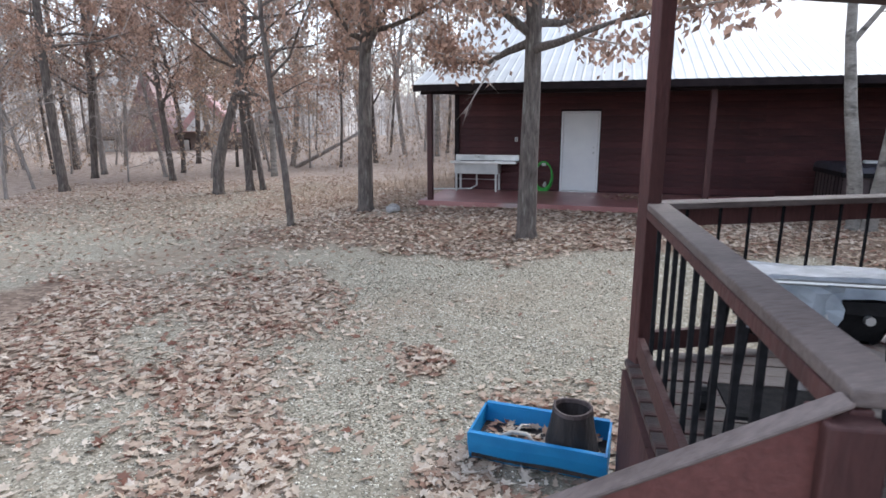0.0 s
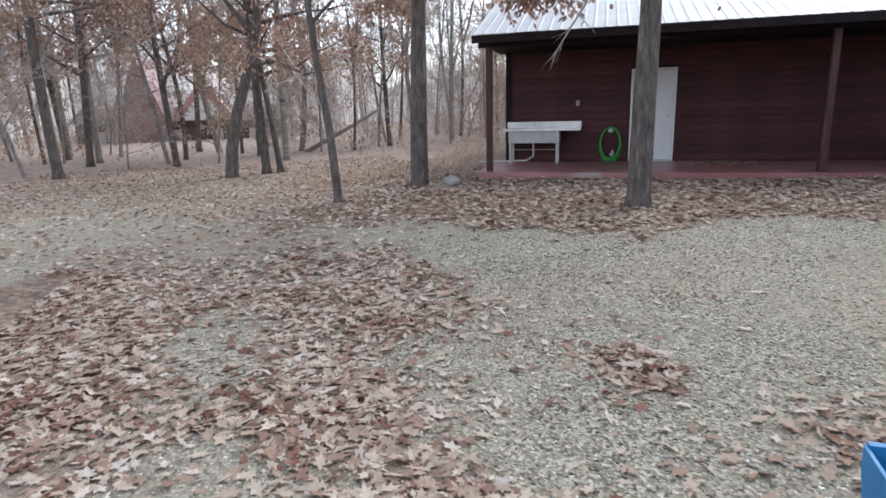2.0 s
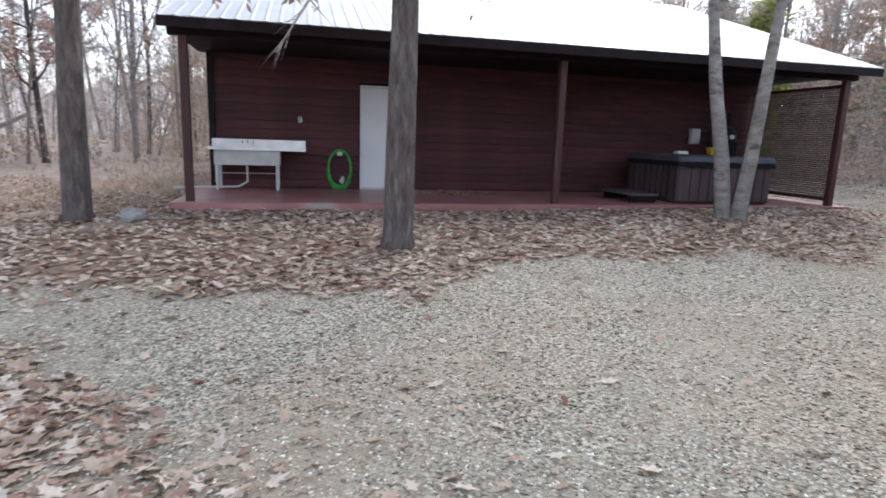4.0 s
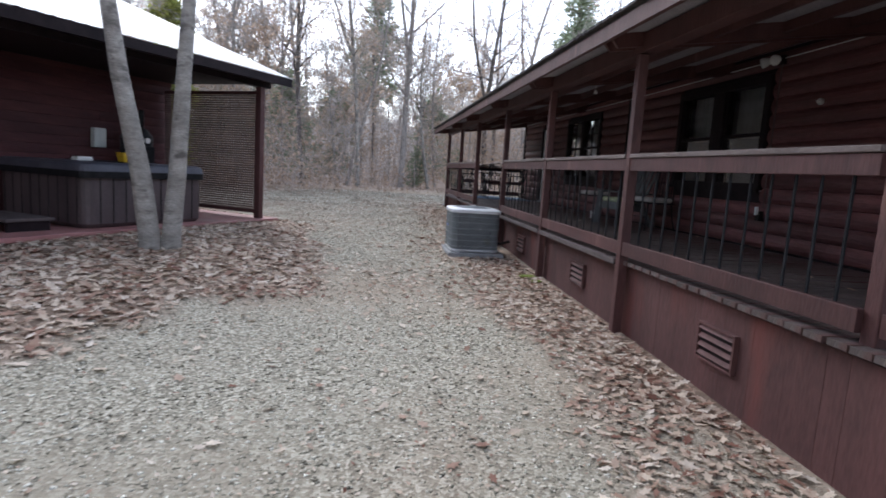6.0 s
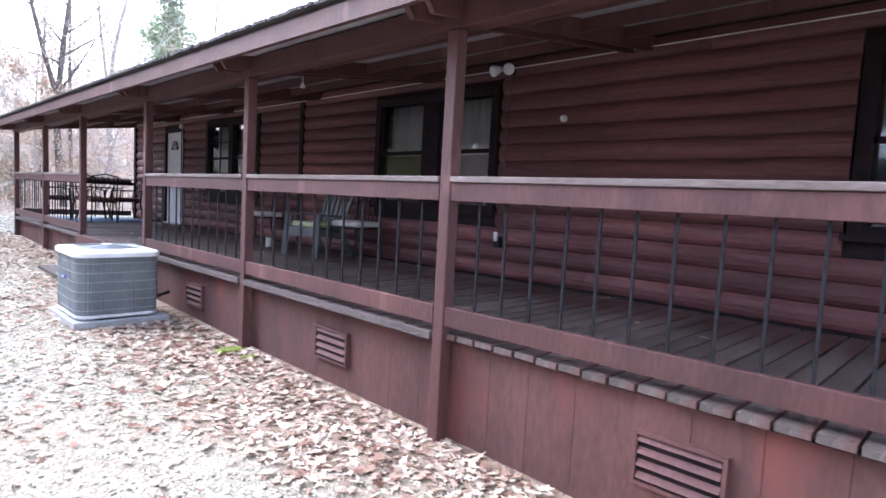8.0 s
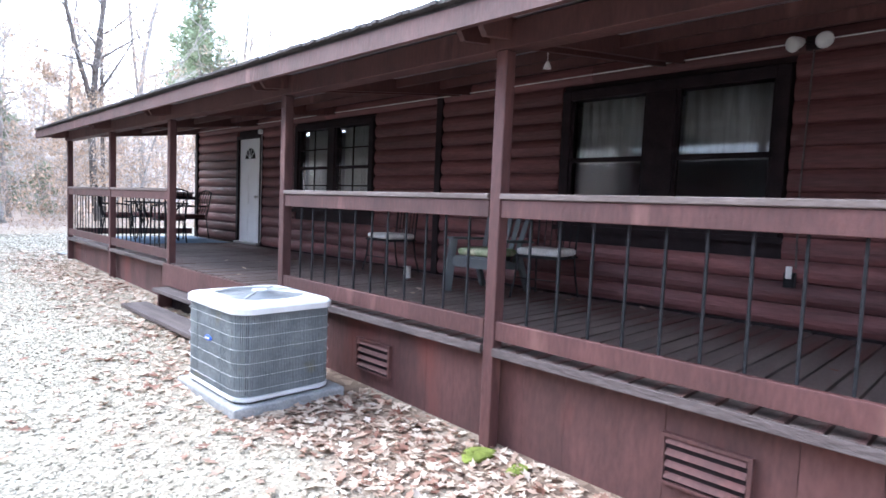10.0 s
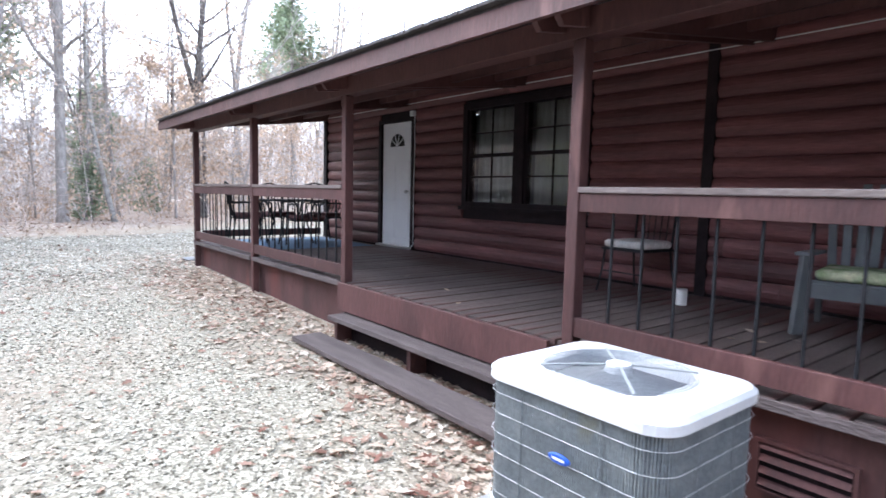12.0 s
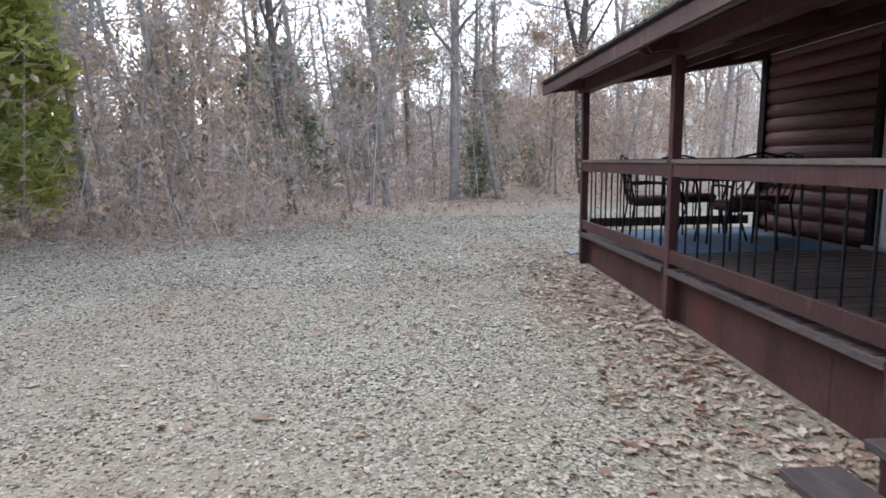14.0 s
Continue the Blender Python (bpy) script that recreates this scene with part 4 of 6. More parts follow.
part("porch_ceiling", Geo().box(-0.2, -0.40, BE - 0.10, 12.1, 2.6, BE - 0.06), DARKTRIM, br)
part("gable", Geo().add([(0.02, 2.5, 2.9), (0.02, 10, 2.9), (0.02, 6.2, BE + BS * 6.5), (0.08, 2.5, 2.9), (0.08, 10, 2.9), (0.08, 6.2, BE + BS * 6.5)], [(0, 1, 2), (3, 5, 4), (0, 2, 5, 3), (1, 4, 5, 2)]), BARNRED, br)
part("gable", Geo().add([(11.92, 2.5, 2.9), (11.92, 10, 2.9), (11.92, 6.2, BE + BS * 6.5), (11.98, 2.5, 2.9), (11.98, 10, 2.9), (11.98, 6.2, BE + BS * 6.5)], [(0, 1, 2), (3, 5, 4), (0, 2, 5, 3), (1, 4, 5, 2)]), BARNRED, br)
lat = thing("lattice_screen", "brown wooden lattice screen closing the porch end", "lattice", BARN, kind="structure")
part("lattice_frame", Geo().bar((11.81, 0.06, 2.5), (11.81, 2.4, 2.5), 0.05, 0.06).bar((11.81, 0.06, 0.32), (11.81, 2.4, 0.32), 0.05, 0.06), RED, lat)
g = Geo()
for k in range(50):
    z = 0.36 + 0.0425 * k
    g.bar((11.79, 0.06, z), (11.79, 2.4, z), 0.008, 0.024)
for k in range(42):
    yy = 0.1 + 0.055 * k
    g.bar((11.805, yy, 0.34), (11.805, yy, 2.5), 0.008, 0.022, up=(1, 0, 0))
o = part("slats", g, LATTICE, lat)
o["kind"] = "stuff"

# ---- things at the cabin ----


def condenser():
    t = thing("air_conditioner", "grey louvred air-conditioning condenser on a concrete pad", "air conditioner", Matrix.Translation((-0.725, 4.16, 0.041)))
    x, y, h = 0.385, 0.46, 0.635
    ring = mound(-x, -y, 0, x, y, 0, 0.13, 5)
    part("core", Geo().loft([ring(z, 0.03) for z in (0.0, h)]), TUBLID, t)
    part("base_pan", Geo().loft([ring(0.0, 0.03), ring(0.018, 0.03), ring(0.02), ring(0.045), ring(0.05, 0.02)]), ACTOP, t)
    fins, seen = Geo(), ring(0)
    loop = seen + [seen[0]]
    step = 0.0125
    for a, b in zip(loop, loop[1:]):
        d = b - a
        n = max(1, round(d.length / step))
        nn = Vector((d.y, -d.x, 0)).normalized()
        for i in range(n):
            p = a + d * ((i + 0.5) / n) - nn * 0.012
            fins.bar((p.x, p.y, 0.05), (p.x, p.y, h - 0.01), 0.0075, 0.013, up=nn)
    o = part("grille", fins, ACGREY, t, "thin grey vertical grille slats")
    o["kind"] = "stuff"
    for k in range(6):
        z = 0.1 + 0.093 * k
        part("guard_wire", Geo().tube([p + Vector((0, 0, z)) for p in ring(0, -0.004)] + [ring(0, -0.004)[0] + Vector((0, 0, z))], 0.0013, 5), ACTOP, t)
    for px, py in ((-x, -0.2), (-x, 0.2), (-0.15, -y), (0.12, -y)):
        part("guard_rod", Geo().tube([(px * 1.012, py * 1.012, 0.05), (px * 1.012, py * 1.012, h)], 0.003, 5), ACGREY, t)
    for sx, sy in ((-1, -1), (1, -1), (-1, 1), (1, 1)):
        part("corner_post", Geo().box(sx * (x - 0.07) - 0.015, sy * (y - 0.07) - 0.015, 0.04, sx * (x - 0.07) + 0.015, sy * (y - 0.07) + 0.015, h), ACGREY, t)
    big = mound(-x - 0.015, -y - 0.015, 0, x + 0.015, y + 0.015, 0, 0.14, 5)
    outer = big(0)
    def circ(r, z):
        return [Vector((r * math.cos(a), r * math.sin(a) * 1.0, z)) for a in [math.atan2(p.y, p.x) for p in outer]]
    lid = Geo().loft([big(h - 0.01), big(h + 0.03), big(h + 0.045, 0.02), circ(0.335, h + 0.058), circ(0.32, h + 0.052), circ(0.315, h - 0.02)], cap=False)
    part("top_cover", lid, ACTOP, t, "pale grey enamel top cover", smooth=False)
    part("fan_well", Geo().loft([circ(0.318, h - 0.015), circ(0.1, h - 0.06)], cap=True), ACTOP, t)
    for k in range(20):
        r = 0.06 + 0.014 * k
        pts = [Vector((r * math.cos(2 * math.pi * i / 28), r * math.sin(2 * math.pi * i / 28), h + 0.06 + 0.02 * (1 - r / 0.34))) for i in range(29)]
        part("guard_ring", Geo().tube(pts, 0.0018, 4, cap=False), WIRE, t)
    for k in range(4):
        a = math.pi / 4 + k * math.pi / 2
        part("guard_spoke", Geo().bar((0.04 * math.cos(a), 0.04 * math.sin(a), h + 0.082), (0.34 * math.cos(a), 0.34 * math.sin(a), h + 0.064), 0.012, 0.006), WIRE, t)
    part("hub", Geo().tube([(0, 0, h + 0.05), (0, 0, h + 0.088)], [0.06, 0.055], 14), ACTOP, t)
    for k in range(3):
        a = k * 2.094
        part("fan_blade", Geo().bar((0.05 * math.cos(a), 0.05 * math.sin(a), h - 0.01), (0.28 * math.cos(a), 0.28 * math.sin(a), h - 0.03), 0.16, 0.004), BLACK, t)
    part("badge", Geo().loft([[Vector((-x - 0.012 - d, 0.055 * math.cos(a) * s - 0.02, 0.4 + 0.021 * math.sin(a) * s)) for a in [i * math.pi / 8 for i in range(16)]] for d, s in ((0, 1), (0.008, 1), (0.011, 0.8))]), LOGO, t, "small blue oval badge")
    part("badge_bar", Geo().box(-x - 0.0255, -0.05, 0.395, -x - 0.0225, 0.01, 0.405), ACTOP, t)
    part("copper_line", Geo().tube([(x + 0.01, 0.1, 0.12), (x + 0.15, 0.1, 0.1), (x + 0.3, 0.12, 0.14)], 0.02, 8), BLACK, t)
    return t


condenser()
solo("concrete_pad", Geo().box(-1.15, 3.66, -0.12, -0.26, 4.66, 0.04), PAD, "pale concrete pad under the condenser", "pad", bevel=0.015)


def adirondack(m):
    t = thing("adirondack_chair", "grey-green plastic slat chair with a green print cushion", "chair", m)
    for k in range(6):
        x = -0.2 + 0.08 * k
        top = 1.08 - 0.03 * abs(k - 2.5) ** 1.5
        part("back_slat", Geo().bar((x, 0.2, 0.33), (x * 1.3, 0.46, top), 0.058, 0.018, up=(0, 1, 0)), GREENGREY, t, bevel=0.004)
    part("seat", Geo().bar((0, -0.28, 0.38), (0, 0.24, 0.3), 0.5, 0.025), GREENGREY, t, bevel=0.005)
    part("cushion", Geo().loft([[p for p in mound(-0.24, -0.28, 0, 0.24, 0.2, 0, 0.05)(z, k)] for z, k in ((0.395, 0.02), (0.42, 0), (0.45, 0), (0.47, 0.03))]), CUSHION, t, "green and cream printed seat cushion", smooth=True)
    for s in (-1, 1):
        part("armrest", Geo().bar((s * 0.31, -0.32, 0.57), (s * 0.31, 0.34, 0.55), 0.1, 0.025), GREENGREY, t, bevel=0.008)
        part("leg", Geo().bar((s * 0.29, -0.27, 0.56), (s * 0.32, -0.31, 0.0), 0.045, 0.09), GREENGREY, t, bevel=0.008)
        part("leg", Geo().bar((s * 0.27, 0.16, 0.4), (s * 0.29, 0.38, 0.0), 0.045, 0.08), GREENGREY, t, bevel=0.008)
        part("side_rail", Geo().bar((s * 0.265, -0.28, 0.34), (s * 0.265, 0.28, 0.27), 0.025, 0.08), GREENGREY, t)
    part("front_apron", Geo().box(-0.27, -0.3, 0.27, 0.27, -0.275, 0.37), GREENGREY, t)
    return t


adirondack(pose(1.76, 3.98, DZ + 0.003, 0, 0, -80) @ Matrix.Scale(0.97, 4))


def side_chair(m, label):
    t = thing("metal_chair", label, "chair", m, group="porch metal chairs")
    part("cushion", Geo().loft([mound(-0.23, -0.23, 0, 0.23, 0.23, 0, 0.05)(z, k) for z, k in ((0.43, 0.02), (0.445, 0), (0.485, 0), (0.5, 0.03))]), OFFWHITE, t, "off-white seat cushion", smooth=True)
    part("seat_frame", Geo().box(-0.235, -0.235, 0.405, 0.235, 0.235, 0.425), IRON, t)
    for sx in (-1, 1):
        part("leg", Geo().tube([(sx * 0.21, -0.21, 0.41), (sx * 0.225, -0.225, 0.2), (sx * 0.25, -0.26, 0.0)], 0.011, 6), IRON, t)
        part("leg", Geo().tube([(sx * 0.21, 0.21, 0.41), (sx * 0.22, 0.24, 0.2), (sx * 0.24, 0.29, 0.0)], 0.011, 6), IRON, t)
        part("back_post", Geo().tube([(sx * 0.21, 0.22, 0.41), (sx * 0.22, 0.27, 0.9)], 0.011, 6), IRON, t)
    part("back_rail", Geo().tube([(-0.22, 0.27, 0.9), (0, 0.285, 0.94), (0.22, 0.27, 0.9)], 0.011, 6), IRON, t)
    for k in range(5):
        x = -0.14 + 0.07 * k
        part("back_rod", Geo().tube([(x, 0.225, 0.42), (x, 0.277, 0.92)], 0.006, 5), IRON, t)
    part("stretcher", Geo().tube([(-0.22, -0.22, 0.2), (0.22, -0.22, 0.2)], 0.007, 5), IRON, t)
    return t


side_chair(pose(1.96, 3.4, DZ + 0.003, 0, 0, -80), "black metal chair with an off-white cushion beside the slat chair")
side_chair(pose(1.98, 5.85, DZ + 0.003, 0, 0, -95), "black metal chair with an off-white cushion against the wall")
mug = thing("can", "small white tin standing on the deck", "can", pose(1.75, 5.25, DZ + 0.003))
part("body", Geo().tube([(0, 0, 0), (0, 0, 0.13)], 0.045, 14), LAMP, mug)
part("lid", Geo().tube([(0, 0, 0.13), (0, 0, 0.14)], 0.047, 14), STEEL, mug)


def flood():
    t = thing("flood_light", "twin white floodlight on the porch wall", "lamp", Matrix.Translation((WX - 0.06, 1.3, 2.83)))
    part("base_plate", Geo().box(-0.03, -0.05, -0.05, 0.02, 0.05, 0.05), DARKTRIM, t)
    for s in (-1, 1):
        a, b = Vector((-0.03, s * 0.02, 0)), Vector((-0.09, s * 0.06, 0.0))
        part("arm", Geo().tube([a, b], 0.012, 6), DARKTRIM, t)
        d = Vector((-0.75, s * 0.4, -0.3)).normalized()
        part("lamp_head", Geo().tube([b, b + d * 0.03, b + d * 0.1, b + d * 0.12], [0.025, 0.04, 0.062, 0.05], 14), LAMP, t, smooth=True)
    part("conduit", Geo().tube([(0.005, 0.0, -0.05), (0.005, 0.02, -1.2), (0.005, 0.0, -1.75)], 0.008, 5), GREYWOOD, t)


flood()
hook = thing("outlet_box", "dark outlet box with a pale plug on the wall", "outlet", Matrix.Translation((WX - 0.055, 1.33, 1.0)))
part("box", Geo().box(-0.05, -0.04, -0.07, 0.01, 0.04, 0.05), BLACK, hook, bevel=0.006)
part("plug", Geo().box(-0.08, -0.02, 0.0, -0.05, 0.02, 0.1), LAMP, hook, bevel=0.006)
meter = thing("wall_plate", "small pale fitting on the log wall", "fitting", Matrix.Translation((WX - 0.05, 0.6, 2.28)))
part("disc", Geo().tube([(0, 0, 0), (-0.03, 0, 0)], 0.035, 14), PALE, meter)
part("knob", Geo().tube([(-0.03, 0, 0), (-0.05, 0, 0)], 0.02, 8), LAMP, meter)
chime = thing("wind_chime", "small pale hanging bell under the porch beam", "chime", Matrix.Translation((0.55, 2.5, 2.55)))
part("cord", Geo().tube([(0, 0, 0.1), (0, 0, -0.05)], 0.003, 4), LAMP, chime)
part("bell", Geo().tube([(0, 0, -0.05), (0, 0, -0.07), (0, 0, -0.1)], [0.008, 0.02, 0.03], 10), LAMP, chime)


def patio_chair(m):
    t = thing("patio_chair", "black wrought-iron patio chair with a brown-red cushion", "chair", m, group="patio chairs")
    part("cushion", Geo().loft([mound(-0.24, -0.24, 0, 0.24, 0.22, 0, 0.06)(z, k) for z, k in ((0.42, 0.02), (0.44, 0), (0.48, 0), (0.5, 0.03))]), SEATBROWN, t, smooth=True)
    part("seat", Geo().box(-0.24, -0.24, 0.4, 0.24, 0.22, 0.418), IRON, t)
    for s in (-1, 1):
        part("leg", Geo().tube([(s * 0.24, -0.22, 0.65), (s * 0.25, -0.24, 0.4), (s * 0.25, -0.27, 0)], 0.013, 6), IRON, t)
        part("leg", Geo().tube([(s * 0.22, 0.22, 0.41), (s * 0.24, 0.28, 0)], 0.013, 6), IRON, t)
        part("arm", Geo().tube([(s * 0.24, -0.22, 0.65), (s * 0.26, 0, 0.67), (s * 0.24, 0.26, 0.66)], 0.013, 6), IRON, t)
        part("back_post", Geo().tube([(s * 0.23, 0.22, 0.41), (s * 0.24, 0.32, 0.95)], 0.013, 6), IRON, t)
    part("top_rail", Geo().tube([(-0.24, 0.32, 0.95), (0, 0.345, 1.0), (0.24, 0.32, 0.95)], 0.013, 6), IRON, t)
    for k in range(4):
        x = -0.15 + 0.1 * k
        part("scroll", Geo().tube([(x, 0.23, 0.44), (x + 0.05, 0.27, 0.62), (x - 0.05, 0.295, 0.78), (x, 0.325, 0.96)], 0.008, 5), IRON, t)
    return t


def patio_table(m):
    t = thing("patio_table", "round black wrought-iron patio table", "table", m)
    part("tabletop", Geo().tube([(0, 0, 0.7), (0, 0, 0.725)], [0.55, 0.56], 24), IRON, t)
    part("rim", Geo().tube([(0.56 * math.cos(a), 0.56 * math.sin(a), 0.713) for a in [i * math.pi / 12 for i in range(25)]], 0.014, 6), IRON, t)
    for k in range(4):
        a = k * math.pi / 2 + 0.7
        c, s = math.cos(a), math.sin(a)
        part("leg", Geo().tube([(0.45 * c, 0.45 * s, 0.7), (0.3 * c, 0.3 * s, 0.35), (0.42 * c, 0.42 * s, 0.0)], 0.014, 6), IRON, t)


patio_table(pose(1.2, 12.05, DZ + 0.012))
pc = patio_chair(pose(0.55, 12.3, DZ + 0.012, 0, 0, 80))
copy_thing(pc, pose(1.15, 11.3, DZ + 0.012, 0, 0, 175))
copy_thing(pc, pose(1.9, 12.2, DZ + 0.012, 0, 0, -85))
copy_thing(pc, pose(1.25, 12.68, DZ + 0.012, 0, 0, 5))
solo("outdoor_rug", Geo().box(0.25, 11.0, DZ + 0.004, 2.2, 12.9, DZ + 0.011), BLUERUG, "faded blue outdoor rug under the patio table", "rug")


def grill(m):
    t = thing("gas_grill", "gas grill under a crumpled silver cover, with a grey side shelf", "grill", m)
    part("firebox", Geo().loft([mound(-0.34, -0.26, 0, 0.34, 0.26, 0, 0.05)(z, k) for z, k in ((0.62, 0.1), (0.78, 0.0), (0.84, 0.0))]), BLACK, t)
    rings = []
    for i in range(7):
        a = math.pi * i / 6
        rings.append([Vector((x, -0.26 * math.cos(a) + R.uniform(-0.015, 0.015), 0.85 + 0.085 * math.sin(a) + R.uniform(-0.012, 0.012))) for x in (-0.36, -0.2, 0.0, 0.2, 0.36)])
    g = Geo()
    v = [p for r in rings for p in r]
    g.add(v, [(i * 5 + j, i * 5 + j + 1, i * 5 + j + 6, i * 5 + j + 5) for i in range(6) for j in range(4)])
    g.add([r[0] for r in rings], [tuple(range(7))]).add([r[4] for r in rings], [tuple(range(7))[::-1]])
    part("cover", g, GRILLC, t, "crumpled silver cover")
    sh, dr = random.Random(8), Geo()
    cols, rows = 8, 6
    v = [Vector((-0.38 + 0.062 * i + 0.012 * math.sin(2.1 * j + i), -0.27 - 0.03 * abs(math.sin(1.3 * i + 0.5 * j)) - sh.uniform(0, 0.015), 0.93 - (0.055 - 0.004 * abs(i - 3)) * j)) for j in range(rows) for i in range(cols)]
    dr.add(v, [(j * cols + i, j * cols + i + 1, (j + 1) * cols + i + 1, (j + 1) * cols + i) for j in range(rows - 1) for i in range(cols - 1)])
    o = part("cover_drape", dr, GRILLC, t, "crumpled silver cloth hanging down")
    sd = o.modifiers.new("thick", "SOLIDIFY")
    sd.thickness = 0.005
    part("handle", Geo().tube([(-0.25, -0.3, 0.93), (0.25, -0.3, 0.93)], 0.014, 8), STEEL, t)
    for s in (-1, 1):
        if s > 0:
            part("side_shelf", Geo().box(min(s * 0.37, s * 0.75), -0.24, 0.83, max(s * 0.37, s * 0.75), 0.24, 0.86), GREENGREY, t, "grey side shelf", bevel=0.006)
        for e in (-1, 1):
            part("leg", Geo().tube([(s * 0.3, e * 0.2, 0.8), (s * 0.36, e * 0.22, 0.05)], 0.018, 7), IRON, t)
    part("bottom_shelf", Geo().box(-0.33, -0.2, 0.16, 0.33, 0.2, 0.18), IRON, t)
    part("gas_hose", Geo().tube([(0.1, -0.1, 0.62), (0.15, -0.2, 0.45), (0.05, -0.15, 0.28)], 0.012, 6), BLACK, t)
    for s in (-1, 1):
        w = part("wheel", Geo().tube([(s * 0.37, 0.22, 0.07), (s * 0.41, 0.22, 0.07)], 0.075, 14), BLACK, t)
    for k in range(3):
        part("knob", Geo().tube([(-0.18 + 0.18 * k, -0.26, 0.76), (-0.18 + 0.18 * k, -0.29, 0.76)], 0.022, 10), STEEL, t)


grill(pose(0.86, -5.16, DZ + 0.003, 0, 0, 62) @ Matrix.Scale(0.85, 4))
sack = Geo()
sq = random.Random(12)
sack.loft([[Vector(((0.13 - 0.05 * i / 5) * math.cos(a) * sq.uniform(0.8, 1.15), (0.1 - 0.05 * i / 5) * math.sin(a) * sq.uniform(0.8, 1.15), 0.3 * i / 5 + sq.uniform(-0.015, 0.015) * (i > 0))) for a in [k * math.pi / 7 for k in range(14)]] for i in range(6)])
solo("paper_sack", sack, PAPER, "crumpled pale sack standing on the deck by the grill", "sack", pose(0.5, -4.62, DZ + 0.004, 0, 0, 30))


def blue_trough():
    m = pose(-0.44, -5.78, G(-0.44, -5.78) - 0.06, 0, 0, 56)
    t = thing("blue_trough", "half of a blue plastic barrel holding leaves and a stump", "trough", m)
    L, W, H = 0.43, 0.225, 0.29
    bow = lambda a, w: math.copysign(abs(math.cos(a)) ** 0.72, math.cos(a)) * w
    out = [Vector((0, bow(a, W), H * 0.98 - H * 0.95 * math.sin(a))) for a in [math.pi * i / 12 for i in range(13)]]
    inn = [Vector((0, bow(a, W - 0.02), H * 0.98 - (H * 0.95 - 0.02) * math.sin(a))) for a in [math.pi * i / 12 for i in range(13)]]
    sec = out + inn[::-1]
    part("shell", Geo().loft([[p + Vector((x, 0, 0.006 * math.sin(9 * x))) for p in sec] for x in (-L, -L * 0.4, L * 0.3, L)]), BLUE, t, smooth=False)
    for s in (-1, 1):
        g = Geo().loft([[p + Vector((x, 0, 0)) for p in out] for x in (s * L, s * (L + 0.015))])
        part("end_wall", g, BLUE, t)
    part("rim", Geo().bar((-L, W - 0.005, H), (L, W - 0.005, H), 0.035, 0.014).bar((-L, -W + 0.005, H), (L, -W + 0.005, H), 0.035, 0.014), BLUE, t)
    part("soil_fill", Geo().box(-L + 0.005, -W * 0.86, 0.1, L - 0.005, W * 0.86, 0.165), STUMP, t, "dark soil filling the trough")
    q = np.random.RandomState(4)
    pp = np.column_stack([q.uniform(-L + 0.05, L - 0.05, 130), q.uniform(-W * 0.75, W * 0.75, 130), 0.17 + 0.035 * q.rand(130)])
    v, f = leaf_cloud(pp, 0.06 + 0.05 * q.rand(130), q, 0.3)
    part("leaf_fill", np_mesh("leaf_fill", v, f, LITTER), None, t, "dry brown leaves heaped in the trough")["kind"] = "stuff"
    s = thing("hollow_stump", "charred hollow stump standing in the blue trough", "stump", m @ pose(0.2, 0.0, 0.155) @ Matrix.Scale(0.9, 4))
    n = 18
    ring = lambda r, z, w=0.05: [Vector((r * (1 + w * math.sin(3 * a) + w * 0.6 * math.sin(7 * a + 1)) * math.cos(a), r * (1 + w * math.sin(3 * a)) * math.sin(a), z)) for a in [2 * math.pi * i / n for i in range(n)]]
    part("bark", Geo().loft([ring(0.2, 0.0, 0.07), ring(0.19, 0.05, 0.07), ring(0.165, 0.17, 0.06), ring(0.142, 0.33), ring(0.134, 0.345), ring(0.124, 0.33), ring(0.11, 0.05)]), STUMP, s, smooth=True)
    part("rim_wood", Geo().loft([ring(0.146, 0.322), ring(0.141, 0.35), ring(0.127, 0.35), ring(0.12, 0.322)], cap=False), GREYWOOD, s, "pale weathered rim")
    a = thing("antler", "pale shed antler lying on the leaves", "antler", m @ pose(-0.14, -0.04, 0.19))
    part("beam", Geo().tube([(-0.14, -0.02, 0.0), (-0.05, 0.02, 0.035), (0.05, 0.01, 0.045), (0.15, -0.06, 0.01)], [0.018, 0.016, 0.013, 0.006], 7), BONE, a, smooth=True)
    part("tine", Geo().tube([(-0.02, 0.02, 0.04), (0.0, 0.09, 0.06), (0.05, 0.13, 0.05)], [0.012, 0.009, 0.004], 6), BONE, a, smooth=True)


blue_trough()


def stone(name, x, y, s, label, mt=ROCK, seed=1, cat="rock"):
    r = random.Random(seed)
    bm = bmesh.new()
    bmesh.ops.create_icosphere(bm, subdivisions=2, radius=1)
    for v in bm.verts:
        v.co *= 1 + r.uniform(-0.16, 0.16)
        v.co.x, v.co.y, v.co.z = v.co.x * s[0], v.co.y * s[1], v.co.z * s[2]
    me = bpy.data.meshes.new(name)
    bm.to_mesh(me)
    bm.free()
    me.materials.append(mt)
    ob = tagged(new(name, me), label, cat)
    ob.location = (x, y, G(x, y) + s[2] * 0.4)
    return ob


